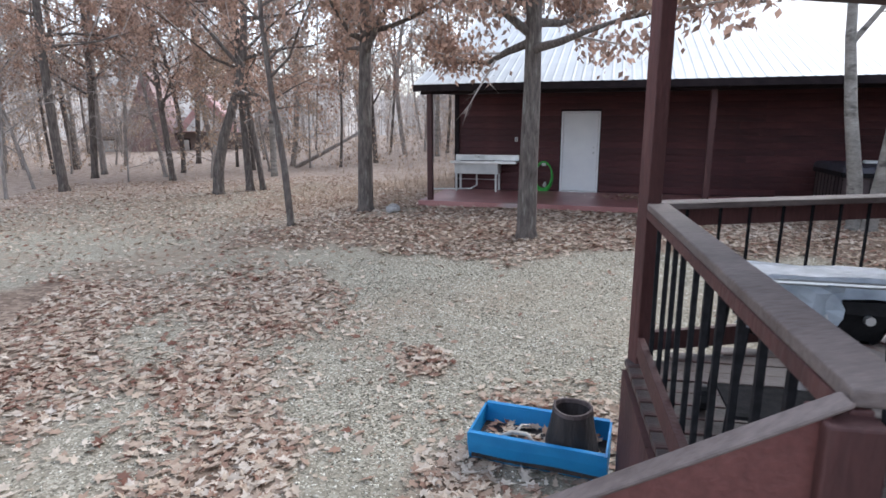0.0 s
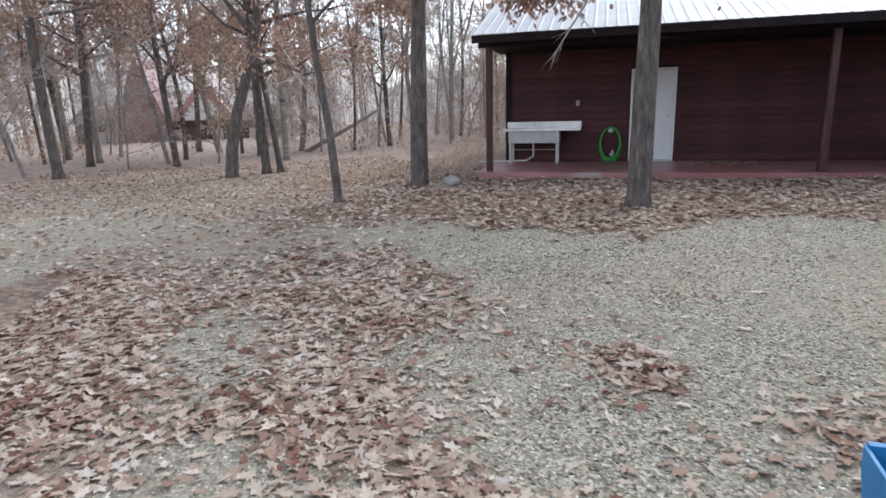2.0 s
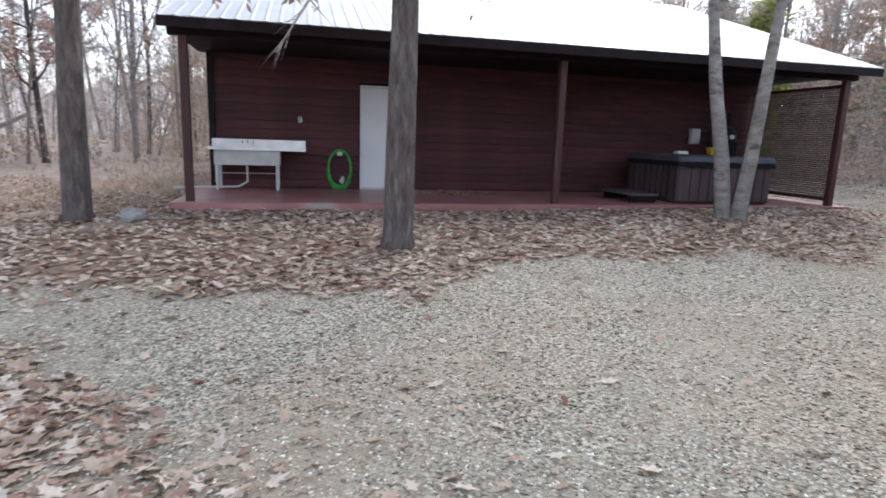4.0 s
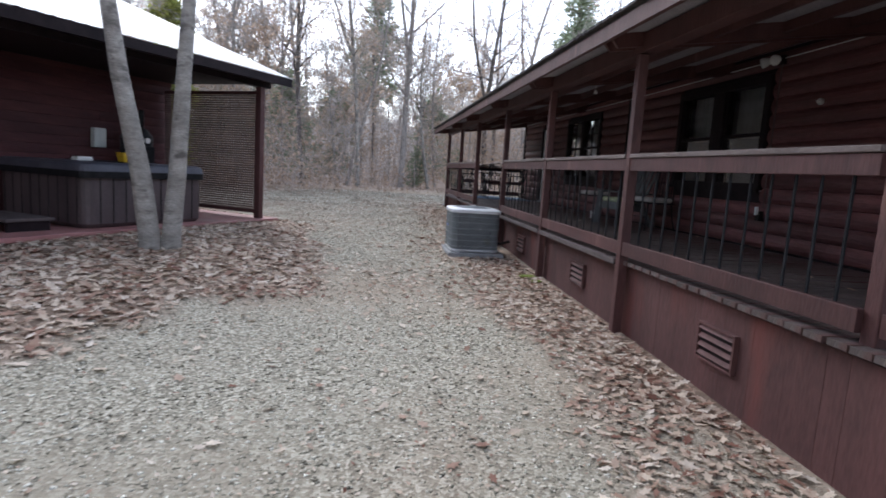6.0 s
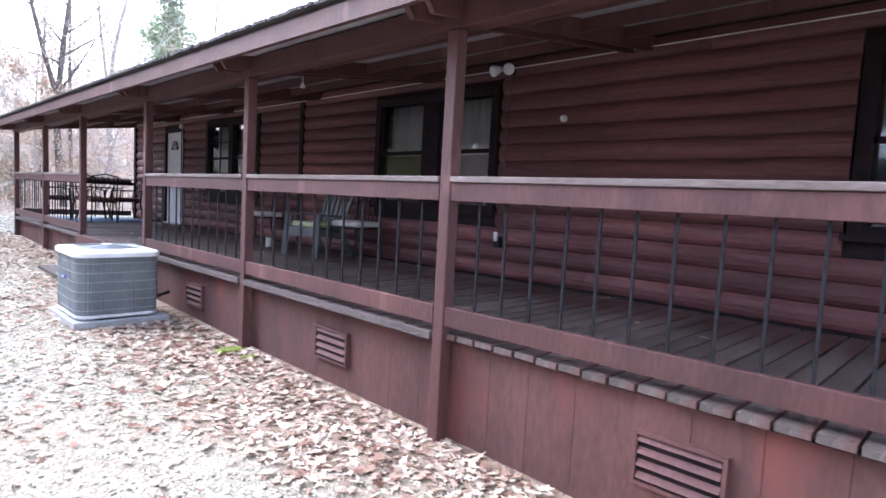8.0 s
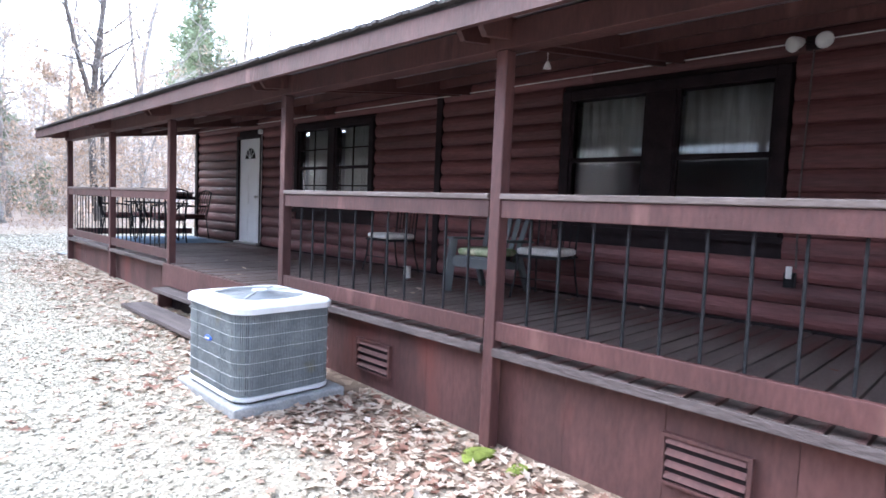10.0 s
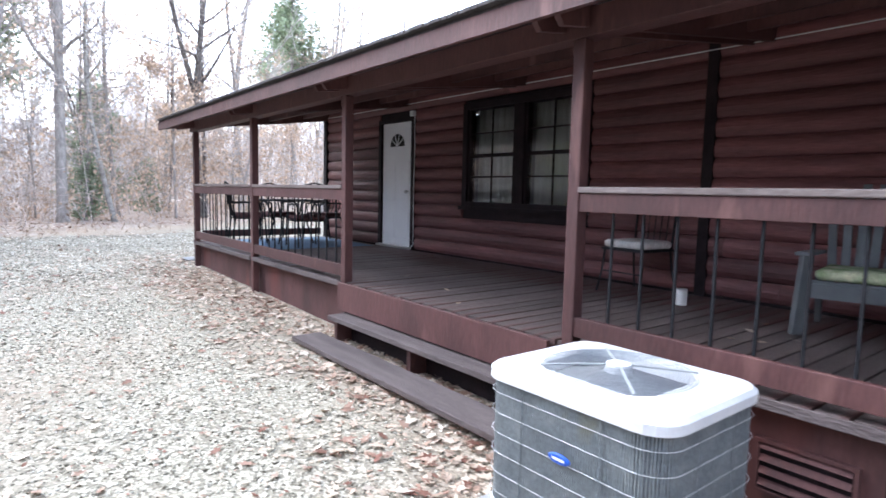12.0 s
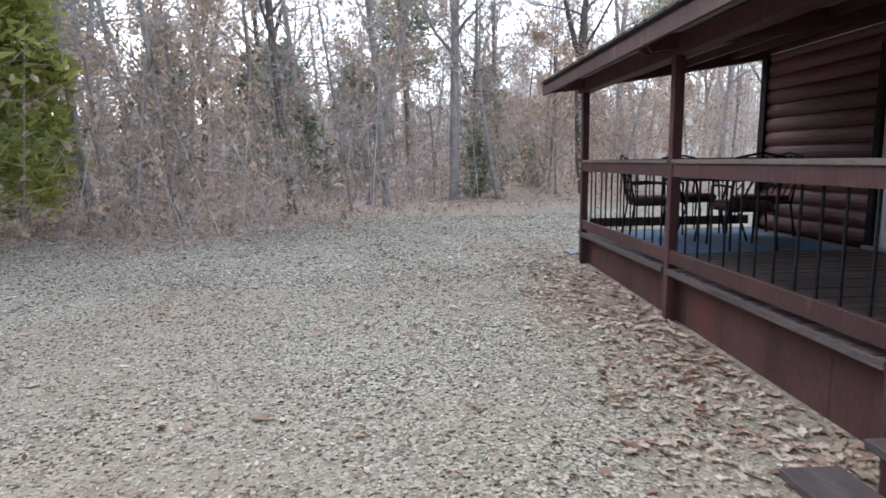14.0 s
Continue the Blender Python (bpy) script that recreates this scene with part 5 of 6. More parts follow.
stone("rock", -0.52, 6.95, (0.09, 0.06, 0.035), "small pale stone by the porch steps", PAD, 2)
stone("rock", -9.55, -5.25, (0.22, 0.16, 0.12), "grey field stone beside the oak trunk", ROCK, 3)
stone("rock", -9.9, -5.15, (0.16, 0.14, 0.1), "grey field stone beside the oak trunk", ROCK, 4)
stone("paving_stone", 0.1, 13.75, (0.25, 0.2, 0.035), "pale flat stone by the porch corner", PAD, 5, "stone")
stone("moss_patch", -0.24, 2.3, (0.14, 0.09, 0.025), "bright green moss clump on the ground", MOSS, 6, "moss")
stone("moss_patch", -0.2, 2.02, (0.09, 0.06, 0.02), "bright green moss clump on the ground", MOSS, 7, "moss")

# ---- things at the outbuilding ----
sink = thing("sink_table", "stainless steel cleaning sink with drainboard on pale legs", "sink", BARN @ Matrix.Translation((0, 0, SZ)))
part("apron", Geo().box(0.1, 1.82, 0.46, 1.25, 2.36, 0.74), PALE, sink, "pale painted sink apron", bevel=0.008)
part("drainboard", Geo().box(0.0, 1.76, 0.745, 1.72, 2.4, 0.775), STEEL, sink, bevel=0.006)
part("front_lip", Geo().box(0.0, 1.74, 0.735, 1.72, 1.758, 0.795), STEEL, sink)
part("backsplash", Geo().box(0.0, 2.34, 0.78, 1.72, 2.39, 0.93), STEEL, sink, bevel=0.006)
part("bowl", Geo().box(0.2, 1.86, 0.777, 0.62, 2.28, 0.784).box(0.68, 1.86, 0.777, 1.1, 2.28, 0.784), ACGREY, sink)
part("faucet", Geo().tube([(0.65, 2.33, 0.86), (0.65, 2.22, 0.9), (0.65, 2.12, 0.86)], 0.012, 7), STEEL, sink, smooth=True)
for s in (-1, 1):
    part("faucet_handle", Geo().tube([(0.65 + s * 0.1, 2.33, 0.86), (0.65 + s * 0.1, 2.28, 0.9)], 0.012, 7), STEEL, sink)
for x in (0.14, 1.2):
    for y in (1.86, 2.32):
        part("leg", Geo().box(x - 0.025, y - 0.025, 0, x + 0.025, y + 0.025, 0.47), PALE, sink, bevel=0.004)
part("shelf_rod", Geo().tube([(0.14, 2.1, 0.3), (1.2, 2.1, 0.3)], 0.01, 6), STEEL, sink)
part("drain_pipe", Geo().tube([(0.65, 2.05, 0.46), (0.65, 2.05, 0.15), (0.5, 1.95, 0.06), (-0.6, 1.8, 0.04)], 0.022, 8), PALE, sink)

hose = thing("garden_hose", "coiled bright green hose hung on the wall", "hose", BARN @ Matrix.Translation((2.37, 2.36, 0.56)))
for k in range(4):
    o = 0.012 * k
    pts = []
    for i in range(33):
        a = 2 * math.pi * i / 32
        pts.append((0.23 * math.cos(a) * (1 - o * 1.5), -0.02 - 0.022 * k, 0.38 * math.sin(a) * (1 - o * 2.2) + (0.02 * k)))
    part("coil", Geo().tube(pts, 0.021, 6, cap=False), HOSE, hose, smooth=True)
part("hanger", Geo().box(-0.05, -0.1, 0.3, 0.05, 0.06, 0.38), PALE, hose, bevel=0.01)
part("nozzle", Geo().tube([(0.03, -0.1, -0.22), (0.05, -0.12, -0.17), (0.06, -0.13, -0.1)], [0.05, 0.045, 0.02], 9), PALE, hose, smooth=True)
ol = thing("outlet", "small white outlet box on the barn wall", "outlet", BARN @ Matrix.Translation((1.62, 2.42, 1.53)))
part("plate", Geo().box(-0.035, -0.02, -0.055, 0.035, 0.01, 0.055), LAMP, ol, bevel=0.005)
part("socket", Geo().box(-0.015, -0.024, -0.035, 0.015, -0.021, -0.005).box(-0.015, -0.024, 0.008, 0.015, -0.021, 0.038), BLACK, ol)

tub = thing("hot_tub", "dark panelled hot tub with a closed vinyl lid", "hot tub", BARN @ Matrix.Translation((9.5, 1.02, SZ)))
ring = mound(-1.03, -0.95, 0, 1.03, 0.95, 0, 0.14, 4)
part("cabinet", Geo().loft([ring(0.0, 0.05), ring(0.06), ring(0.76), ring(0.78, 0.02)]), TUBM, tub)
for k in range(9):
    part("panel_strip", Geo().box(-0.8 + 0.2 * k - 0.006, -0.957, 0.06, -0.8 + 0.2 * k + 0.006, -0.945, 0.76), BLACK, tub)
    part("panel_strip", Geo().box(-1.037, -0.8 + 0.2 * k - 0.006, 0.06, -1.025, -0.8 + 0.2 * k + 0.006, 0.76), BLACK, tub)
lid = mound(-1.08, -1.0, 0, 1.08, 1.0, 0, 0.16, 4)
part("lid", Geo().loft([lid(0.74), lid(0.8), lid(0.88, 0.02), lid(0.91, 0.08)]), TUBLID, tub, "dark blue-grey vinyl lid", bevel=0.006)
part("lid_seam", Geo().box(-0.012, -0.98, 0.905, 0.012, 0.98, 0.918), BLACK, tub)
part("lid_skirt", Geo().loft([lid(0.7, -0.004), lid(0.79, -0.006)], cap=False), BLACK, tub)
stp = thing("tub_step", "low brown wooden step beside the hot tub", "step", BARN @ Matrix.Translation((7.85, 0.75, SZ)))
part("tread", Geo().box(-0.3, -0.55, 0.13, 0.3, 0.55, 0.17), GREYWOOD, stp, bevel=0.006)
for y in (-0.48, 0.48):
    part("support", Geo().box(-0.26, y - 0.03, 0, 0.26, y + 0.03, 0.128), DARKTRIM, stp)
ck = thing("cooker", "black upright smoker behind the hot tub", "smoker", BARN @ Matrix.Translation((10.75, 1.9, SZ)))
part("body", Geo().tube([(0, 0, 0.25), (0, 0, 0.3), (0, 0, 1.35), (0, 0, 1.5), (0, 0, 1.55)], [0.2, 0.27, 0.27, 0.18, 0.05], 16), BLACK, ck, smooth=True)
part("chimney", Geo().tube([(0.1, 0, 1.48), (0.1, 0, 1.85)], 0.045, 9), BLACK, ck)
part("door", Geo().box(-0.14, -0.29, 0.7, 0.14, -0.262, 1.2), BLACK, ck, bevel=0.01)
part("gauge", Geo().tube([(0, -0.29, 1.3), (0, -0.25, 1.3)], 0.05, 12), LAMP, ck, "pale dial")
for k in range(3):
    a = k * 2.09
    part("leg", Geo().tube([(0.18 * math.cos(a), 0.18 * math.sin(a), 0.3), (0.24 * math.cos(a), 0.24 * math.sin(a), 0.0)], 0.02, 6), BLACK, ck)
tp = thing("yellow_tub", "yellow plastic container lying on the hot tub lid", "container", BARN @ Matrix.Translation((9.95, 1.1, SZ + 0.91)))
part("body", Geo().loft([mound(-0.16, -0.1, 0, 0.16, 0.1, 0, 0.04)(z, k) for z, k in ((0.0, 0.03), (0.1, 0.0), (0.14, 0.0))]), YELLOW, tp)
part("lid", Geo().loft([mound(-0.165, -0.105, 0, 0.165, 0.105, 0, 0.04)(z) for z in (0.14, 0.155)]), YELLOW, tp)
pk = thing("towel", "small white cloth on the hot tub lid", "cloth", BARN @ Matrix.Translation((9.3, 1.3, SZ + 0.91)))
part("fold", Geo().loft([mound(-0.13, -0.09, 0, 0.13, 0.09, 0, 0.03)(z, k) for z, k in ((0.0, 0), (0.03, 0.0), (0.06, 0.02))]), LAMP, pk)
bx = thing("breaker_box", "grey electric box on the wall behind the tub", "electric box", BARN @ Matrix.Translation((10.35, 2.4, 1.5)))
part("body", Geo().box(-0.11, -0.09, -0.17, 0.11, 0.02, 0.17), PALE, bx, bevel=0.008)
part("cover", Geo().box(-0.095, -0.1, -0.15, 0.095, -0.092, 0.15), PALE, bx)

# far house among the trees
hs = thing("far_house", "low red house with faded red roofs seen through the trees", "house", pose(-48.5, -14.8, -1.2, 0, 0, 90))
part("wall", Geo().box(-7, -3, 0, 6.8, 4, 2.5), HOUSEWALL, hs)
part("roof", Geo().add([(-7.5, -3.6, 2.45), (7.3, -3.6, 2.45), (7.3, 4.6, 2.45), (-7.5, 4.6, 2.45), (-7.5, 0.5, 3.6), (7.3, 0.5, 3.6)], [(0, 1, 5, 4), (2, 3, 4, 5), (0, 4, 3), (1, 2, 5), (3, 2, 1, 0)]), HOUSEWALL, hs, "low dark red roof")


def prism(xm, w, z0, z1, y0, y1):
    return Geo().add([(xm - w, y0, z0), (xm, y0, z1), (xm + w, y0, z0), (xm - w, y1, z0), (xm, y1, z1), (xm + w, y1, z0)], [(0, 1, 4, 3), (1, 2, 5, 4), (0, 2, 1), (3, 4, 5), (0, 3, 5, 2)])


part("a_frame", prism(-2.7, 2.4, 0.4, 7.0, -3.8, 3), SHADEDRED, hs, "steep faded red a-frame roof, shade put into its colour")
part("gable_roof", prism(1.4, 2.2, 2.5, 5.3, -3.9, 2), PINKROOF, hs, "faded red gable roof")
part("gable_wall", prism(1.4, 1.6, 2.55, 4.5, -4.0, -3.92), LAMP, hs, "pale gable wall")
for k in range(5):
    w = part("window", Geo().box(-6.2 + 2.6 * k, -3.06, 1.0, -5.2 + 2.6 * k, -2.98, 2.0), DARKTRIM, hs)
    part("pane", Geo().box(-6.1 + 2.6 * k, -3.09, 1.1, -5.3 + 2.6 * k, -3.065, 1.9), STEEL, w)

# ---- woods ----


def trunk_geo(path, r0, r1, sides=8, flare=1.5):
    n = len(path)
    radii = [r0 + (r1 - r0) * (i / (n - 1)) ** 1.3 for i in range(n)]
    radii[0] *= flare
    return Geo().tube(path, radii, sides)


def make_tree(name, seed, h, r0, bark, label, path=None, first=0.35, limbs=16, twigs=1.0, leaves=0, leaf_from=0.0, leaf_to=1.0, leaf_mat=None, spread=0.32, droop=0.0, low=1.0, fork=0.0):
    """Trunk, limbs and twigs, with dead leaves that still hang on where they are given."""
    rs = np.random.RandomState(seed)
    t = thing(name, label, "tree")
    if path is None:
        a, b = rs.randn(2) * 0.035, rs.randn(2) * 0.4
        path = [Vector((a[0] * z + b[0] * math.sin(z * 0.35 + seed), a[1] * z + b[1] * math.sin(z * 0.28 + 2 * seed), z)) for z in [-0.25, 0.25, 1.2] + [h * k / 9 for k in range(2, 10)]]
        o = path[1].copy()
        path = [p - Vector((o.x, o.y, 0)) for p in path]
    else:
        path = [Vector(p) for p in path]
    part("trunk", trunk_geo(path, r0, max(0.02, r0 * 0.18)), bark, t, smooth=True)
    zs = [p.z for p in path]
    at = lambda z: Vector((np.interp(z, zs, [p.x for p in path]), np.interp(z, zs, [p.y for p in path]), z))
    L = Geo()
    if fork:
        p, d, pts = at(h * fork), Vector((math.cos(seed), math.sin(seed), 2.2)).normalized(), []
        for k in range(6):
            pts.append(p.copy())
            d = (d + Vector((rs.randn() * 0.08, rs.randn() * 0.08, 0.1))).normalized()
            p = p + d * h * (0.9 - fork) / 5
        L.tube(pts, [r0 * q for q in (0.62, 0.52, 0.42, 0.32, 0.22, 0.08)], 6, cap=False)
    sa, sb, sr, fa, fb, tips = [], [], [], [], [], []
    for i in range(limbs):
        f = first + (1 - first) * ((i + rs.rand() * 0.7) / limbs) ** low
        z = h * min(f, 0.985)
        p0 = at(z) if not fork or z < h * (fork + 0.12) or i % 3 else pts[min(5, int(5 * (z / h - fork) / (0.9 - fork)))]
        ang = i * 2.4 + rs.rand()
        ln = h * spread * (1.15 - f * 0.75) * (0.6 + rs.rand() * 0.6)
        up = 0.25 + 0.9 * rs.rand() - droop * max(0.0, 1 - 2.2 * (f - first))
        d = Vector((math.cos(ang), math.sin(ang), up)).normalized()
        rr = max(0.012, r0 * (1.1 - f) * 0.5)
        arm, p = [p0], p0.copy()
        for k in range(4):
            d = (d + Vector((rs.randn() * 0.18, rs.randn() * 0.18, rs.randn() * 0.12 + 0.06))).normalized()
            p = p + d * ln / 4
            arm.append(p.copy())
        L.tube(arm, [rr, rr * 0.75, rr * 0.5, rr * 0.33, 0.006], 5, cap=False)
        for k in range(int(5 * twigs)):
            s = 0.2 + 0.8 * rs.rand()
            j = min(3, int(s * 4))
            q = arm[j].lerp(arm[j + 1], s * 4 - j)
            dd = (d + Vector(rs.randn(3) * 0.75)).normalized()
            l2 = ln * (0.2 + 0.3 * rs.rand())
            e = q + dd * l2
            sa.append(q), sb.append(e), sr.append(max(0.006, rr * 0.33))
            for m in range(int(4 * twigs)):
                w = q.lerp(e, 0.25 + 0.75 * rs.rand())
                x = w + (dd + Vector(rs.randn(3) * 0.7)).normalized() * l2 * (0.25 + 0.35 * rs.rand())
                fa.append(w), fb.append(x)
                tips.append((w, x))
    part("branch_crown", L, bark, t, smooth=True)["kind"] = "stuff"
    v, f = both(cones(np.array(sa), np.array(sb), np.array(sr)), blades(np.array(fa), np.array(fb), np.full(len(fa), 0.007)))
    part("twig_mass", np_mesh("twig_mass", v, f, TWIG), None, t, "fine grey bare twigs")["kind"] = "stuff"
    if leaves:
        tt = [k for k in tips if h * leaf_from < k[1].z < h * leaf_to] or tips
        idx = rs.randint(0, len(tt), leaves)
        k = rs.rand(leaves, 1)
        A, B = np.array([tt[i][0] for i in idx]), np.array([tt[i][1] for i in idx])
        pos = A + (B - A) * k + rs.randn(leaves, 3) * 0.13
        v, f = leaf_cloud(pos, 0.085 + 0.06 * rs.rand(leaves), rs, 0.6, "plain", True)
        part("leaves", np_mesh("leaves", v, f, leaf_mat or DEADLEAF), None, t, "brown dead leaves still hanging on")["kind"] = "stuff"
    return t


def pine(name, seed, h, r0, crown_from, width, mt, label, n=2600):
    rs = np.random.RandomState(seed)
    t = thing(name, label, "tree")
    path = [Vector((rs.randn() * 0.03 * z / h, rs.randn() * 0.03, z)) for z in [-0.25, 0.2] + [h * k / 8 for k in range(1, 9)]]
    part("trunk", trunk_geo(path, r0, 0.03), BARK, t, smooth=True)
    sa, sb, sr, pos = [], [], [], []
    for i in range(46):
        f = crown_from + (0.98 - crown_from) * rs.rand()
        w = width * (1.05 - ((f - crown_from) / (1 - crown_from)) ** 1.6) * (0.55 + 0.5 * rs.rand())
        a = rs.rand() * 6.283
        p0 = np.array([0, 0, h * f])
        p1 = p0 + np.array([math.cos(a) * w, math.sin(a) * w, w * (0.1 + 0.35 * rs.rand())])
        sa.append(p0), sb.append(p1), sr.append(0.03 * h / 12)
        for c in range(4):
            cc = p0 + (p1 - p0) * (0.4 + 0.6 * rs.rand()) + rs.randn(3) * 0.12 * width
            pos.append(cc + rs.randn(n // 184, 3) * 0.11 * width)
    v, f = cones(np.array(sa), np.array(sb), np.array(sr))
    part("boughs", np_mesh("boughs", v, f, BARK), None, t)["kind"] = "stuff"
    pos = np.concatenate(pos)
    d = rs.randn(len(pos), 3)
    d[:, 2] = abs(d[:, 2]) * 0.6
    d /= np.linalg.norm(d, axis=1)[:, None]
    ln = (0.08 + 0.08 * rs.rand(len(pos), 1)) * (width / 1.5) ** 0.5
    sd = np.cross(d, rs.randn(len(pos), 3))
    sd /= np.linalg.norm(sd, axis=1)[:, None] + 1e-9
    v = np.stack([pos - sd * ln * 0.45, pos + sd * ln * 0.45, pos + d * ln * 2.2], 1).reshape(-1, 3)
    part("needles", np_mesh("needles", v, np.arange(len(v)).reshape(-1, 3), mt), None, t, "tufts of green needles")["kind"] = "stuff"
    return t


def put(t, x, y, s=1.0, rz=0.0, dz=0.0):
    t.matrix_basis = pose(x, y, G(x, y) + dz, 0, 0, rz) @ Matrix.Scale(s, 4)
    return t


# trees that stand by the yard
put(make_tree("oak_tree", 21, 15, 0.185, BARKDARK, "oak with dark mottled bark in the leaves before the outbuilding",
              path=[(0, 0, -0.25), (0, 0, 0.12), (0.02, 0, 1.2), (0.03, 0.02, 2.5), (0.0, 0.03, 4), (-0.05, 0, 6), (0, 0, 9), (0.1, 0, 12), (0.1, 0.1, 15)],
              first=0.205, limbs=28, twigs=1.6, leaves=11500, leaf_from=0.185, leaf_to=0.42, spread=0.21, droop=0.42, low=1.6), -6.37, -3.45)
put(make_tree("oak_tree", 22, 15, 0.18, BARKDARK, "dark-barked oak with brown leaves by the outbuilding corner",
              path=[(0, 0, -0.25), (0, 0, 0.12), (0.0, 0.02, 1.2), (0.02, 0.06, 2.5), (0.03, 0.12, 4), (0.05, 0.2, 6), (0, 0.2, 9), (0.1, 0, 12), (0.1, 0.1, 15)],
              first=0.22, limbs=28, twigs=1.6, leaves=8500, leaf_from=0.19, leaf_to=0.5, spread=0.22, droop=0.5, low=1.5), -9.97, -5.78)
put(make_tree("young_oak", 23, 9, 0.08, BARKDARK, "slim leaning young tree among the leaves",
              path=[(0, 0, -0.2), (0, 0, 0.1), (-0.05, -0.06, 1.2), (-0.12, -0.2, 2.4), (-0.2, -0.32, 4), (-0.2, -0.3, 6.5), (-0.2, -0.2, 9)],
              first=0.3, limbs=14, leaves=1200, leaf_from=0.3, leaf_to=1), -9.1, -7.4)
put(make_tree("maple_tree", 24, 13, 0.2, BARKDARK, "dark tree with a curved leaning trunk at the wood edge",
              path=[(0, 0, -0.2), (0, 0, 0.1), (0.02, 0.06, 0.8), (0.05, 0.3, 1.8), (0.05, 0.8, 3.2), (0.1, 1.1, 4.4), (0.2, 1.3, 7), (0.1, 1.2, 10), (0.1, 1.0, 13)],
              first=0.22, limbs=24, twigs=1.5, leaves=13000, leaf_from=0.2, leaf_to=0.8, droop=0.5), -17.3, -9.7)
put(make_tree("oak_tree", 25, 13, 0.14, BARKDARK, "upright forked tree behind the leaning one", first=0.2, limbs=18, leaves=9000, leaf_from=0.2, leaf_to=0.8, droop=0.5), -17.8, -8.75)
put(make_tree("oak_tree", 26, 12, 0.1, BARKDARK, "thin stem beside the forked tree", first=0.25, limbs=14, leaves=900), -17.9, -8.35)
put(make_tree("oak_tree", 27, 15, 0.17, BARKDARK, "dark trunk at the edge of the woods", first=0.3, limbs=20, leaves=11000, leaf_from=0.25, leaf_to=0.7, droop=0.5), -19.5, -14.9)
rust = put(make_tree("oak_tree", 28, 12, 0.13, BARKDARK, "woodland oak still holding rust-brown leaves", first=0.2, limbs=20, twigs=1.4, leaves=9000, leaf_from=0.2, leaf_to=0.85, droop=0.4), -22.4, -12.0)
for x, y, k, a in ((-21.5, -18.2, 1.0, 70), (-24.6, -15.4, 1.1, 150), (-27.0, -9.2, 1.05, 220), (-30.5, -18.0, 1.2, 300), (-25.0, -21.0, 1.1, 20), (-33.0, -12.5, 1.15, 110), (-28.5, -3.0, 1.0, 250)):
    put(copy_thing(rust, pose(0, 0, 0)), x, y, k, a)
bl = [[(0, 0, -0.2), (0, 0, 0.1), (-0.09, -0.03, 0.9), (-0.28, -0.1, 2.0), (-0.44, -0.14, 3.2), (-0.6, -0.14, 5), (-0.5, 0, 7.5), (-0.5, 0.1, 10)],
      [(0, 0, -0.2), (0, 0, 0.1), (0.06, 0.04, 0.9), (0.12, 0.07, 2.0), (0.19, 0.1, 3.2), (0.27, 0.12, 5), (0.5, 0.2, 7.5), (0.5, 0.1, 10)]]
put(make_tree("grey_birch", 31, 10, 0.135, BIRCH, "pale smooth-barked trunk beside the hot tub", path=bl[0], first=0.3, limbs=14, twigs=1.4, spread=0.3), -5.0, 2.05)
put(make_tree("grey_birch", 32, 10, 0.128, BIRCH, "pale smooth-barked trunk leaning apart from its twin", path=bl[1], first=0.28, limbs=14, twigs=1.4, spread=0.34), -4.78, 2.12)
solo("fallen_log", Geo().tube([(0, 0, 0), (1.2, 0.1, 0.6), (3.6, 0.2, 1.9)], [0.11, 0.1, 0.07], 8), BARK, "leaning dead trunk in the woods", "log", pose(-27.5, -7.2, G(-27.5, -7.2), 0, 0, 80), smooth=True)

# woods: a dozen kinds of bare tree, repeated
kinds = [make_tree("bare_tree", 40 + i, 10 + 1.2 * (i % 6), 0.075 + 0.016 * (i % 5), (BARK, BARKDARK, BARK, BIRCH)[i % 4], "tall bare grey-brown woodland tree",
                   first=0.24 + 0.06 * (i % 4), limbs=19 + i % 4, twigs=2.2, leaves=(0, 1200, 0, 2400, 0, 700)[i % 6], leaf_mat=TANLEAF, spread=0.27, fork=(0.0, 0.38, 0.0, 0.5, 0.3)[i % 5]) for i in range(10)]
for k in kinds:
    tagged(k, group="woodland trees")
rs = np.random.RandomState(77)
spots = [(-7.63, 18.6), (-5.42, 20.2), (-3.6, 22.3), (-3.1, 21.7), (-1.05, 23.3), (3.6, 30.6), (-9.3, 18.2), (4.1, 33.5), (-24.2, -12.6), (-26.3, -12.2), (-17.5, -15.8), (-26.5, -5.0), (0.9, 26.5), (-14.5, 17.2)]


def clear(x, y):
    """True where the woods may stand."""
    u, v = (x - BA.x) * BU.x + (y - BA.y) * BU.y, -((x - BA.x) * BN.x + (y - BA.y) * BN.y)
    if -3 < u < 13.5 and -9 < v < 12:
        return False
    if v > 12 or (u > 13.5 and v > 5):
        return True
    if y > 6:
        return y > 19 + 0.36 * max(0, x + 9) and not (1.0 < x < 11 and y < 16)
    if x > 4:
        return x > 15
    if y < -10 and x > -14:
        return y < -19
    return x < -18.5 and not (-6 < y + 1.5 + 0.06 * x < -0.5 and x > -30)


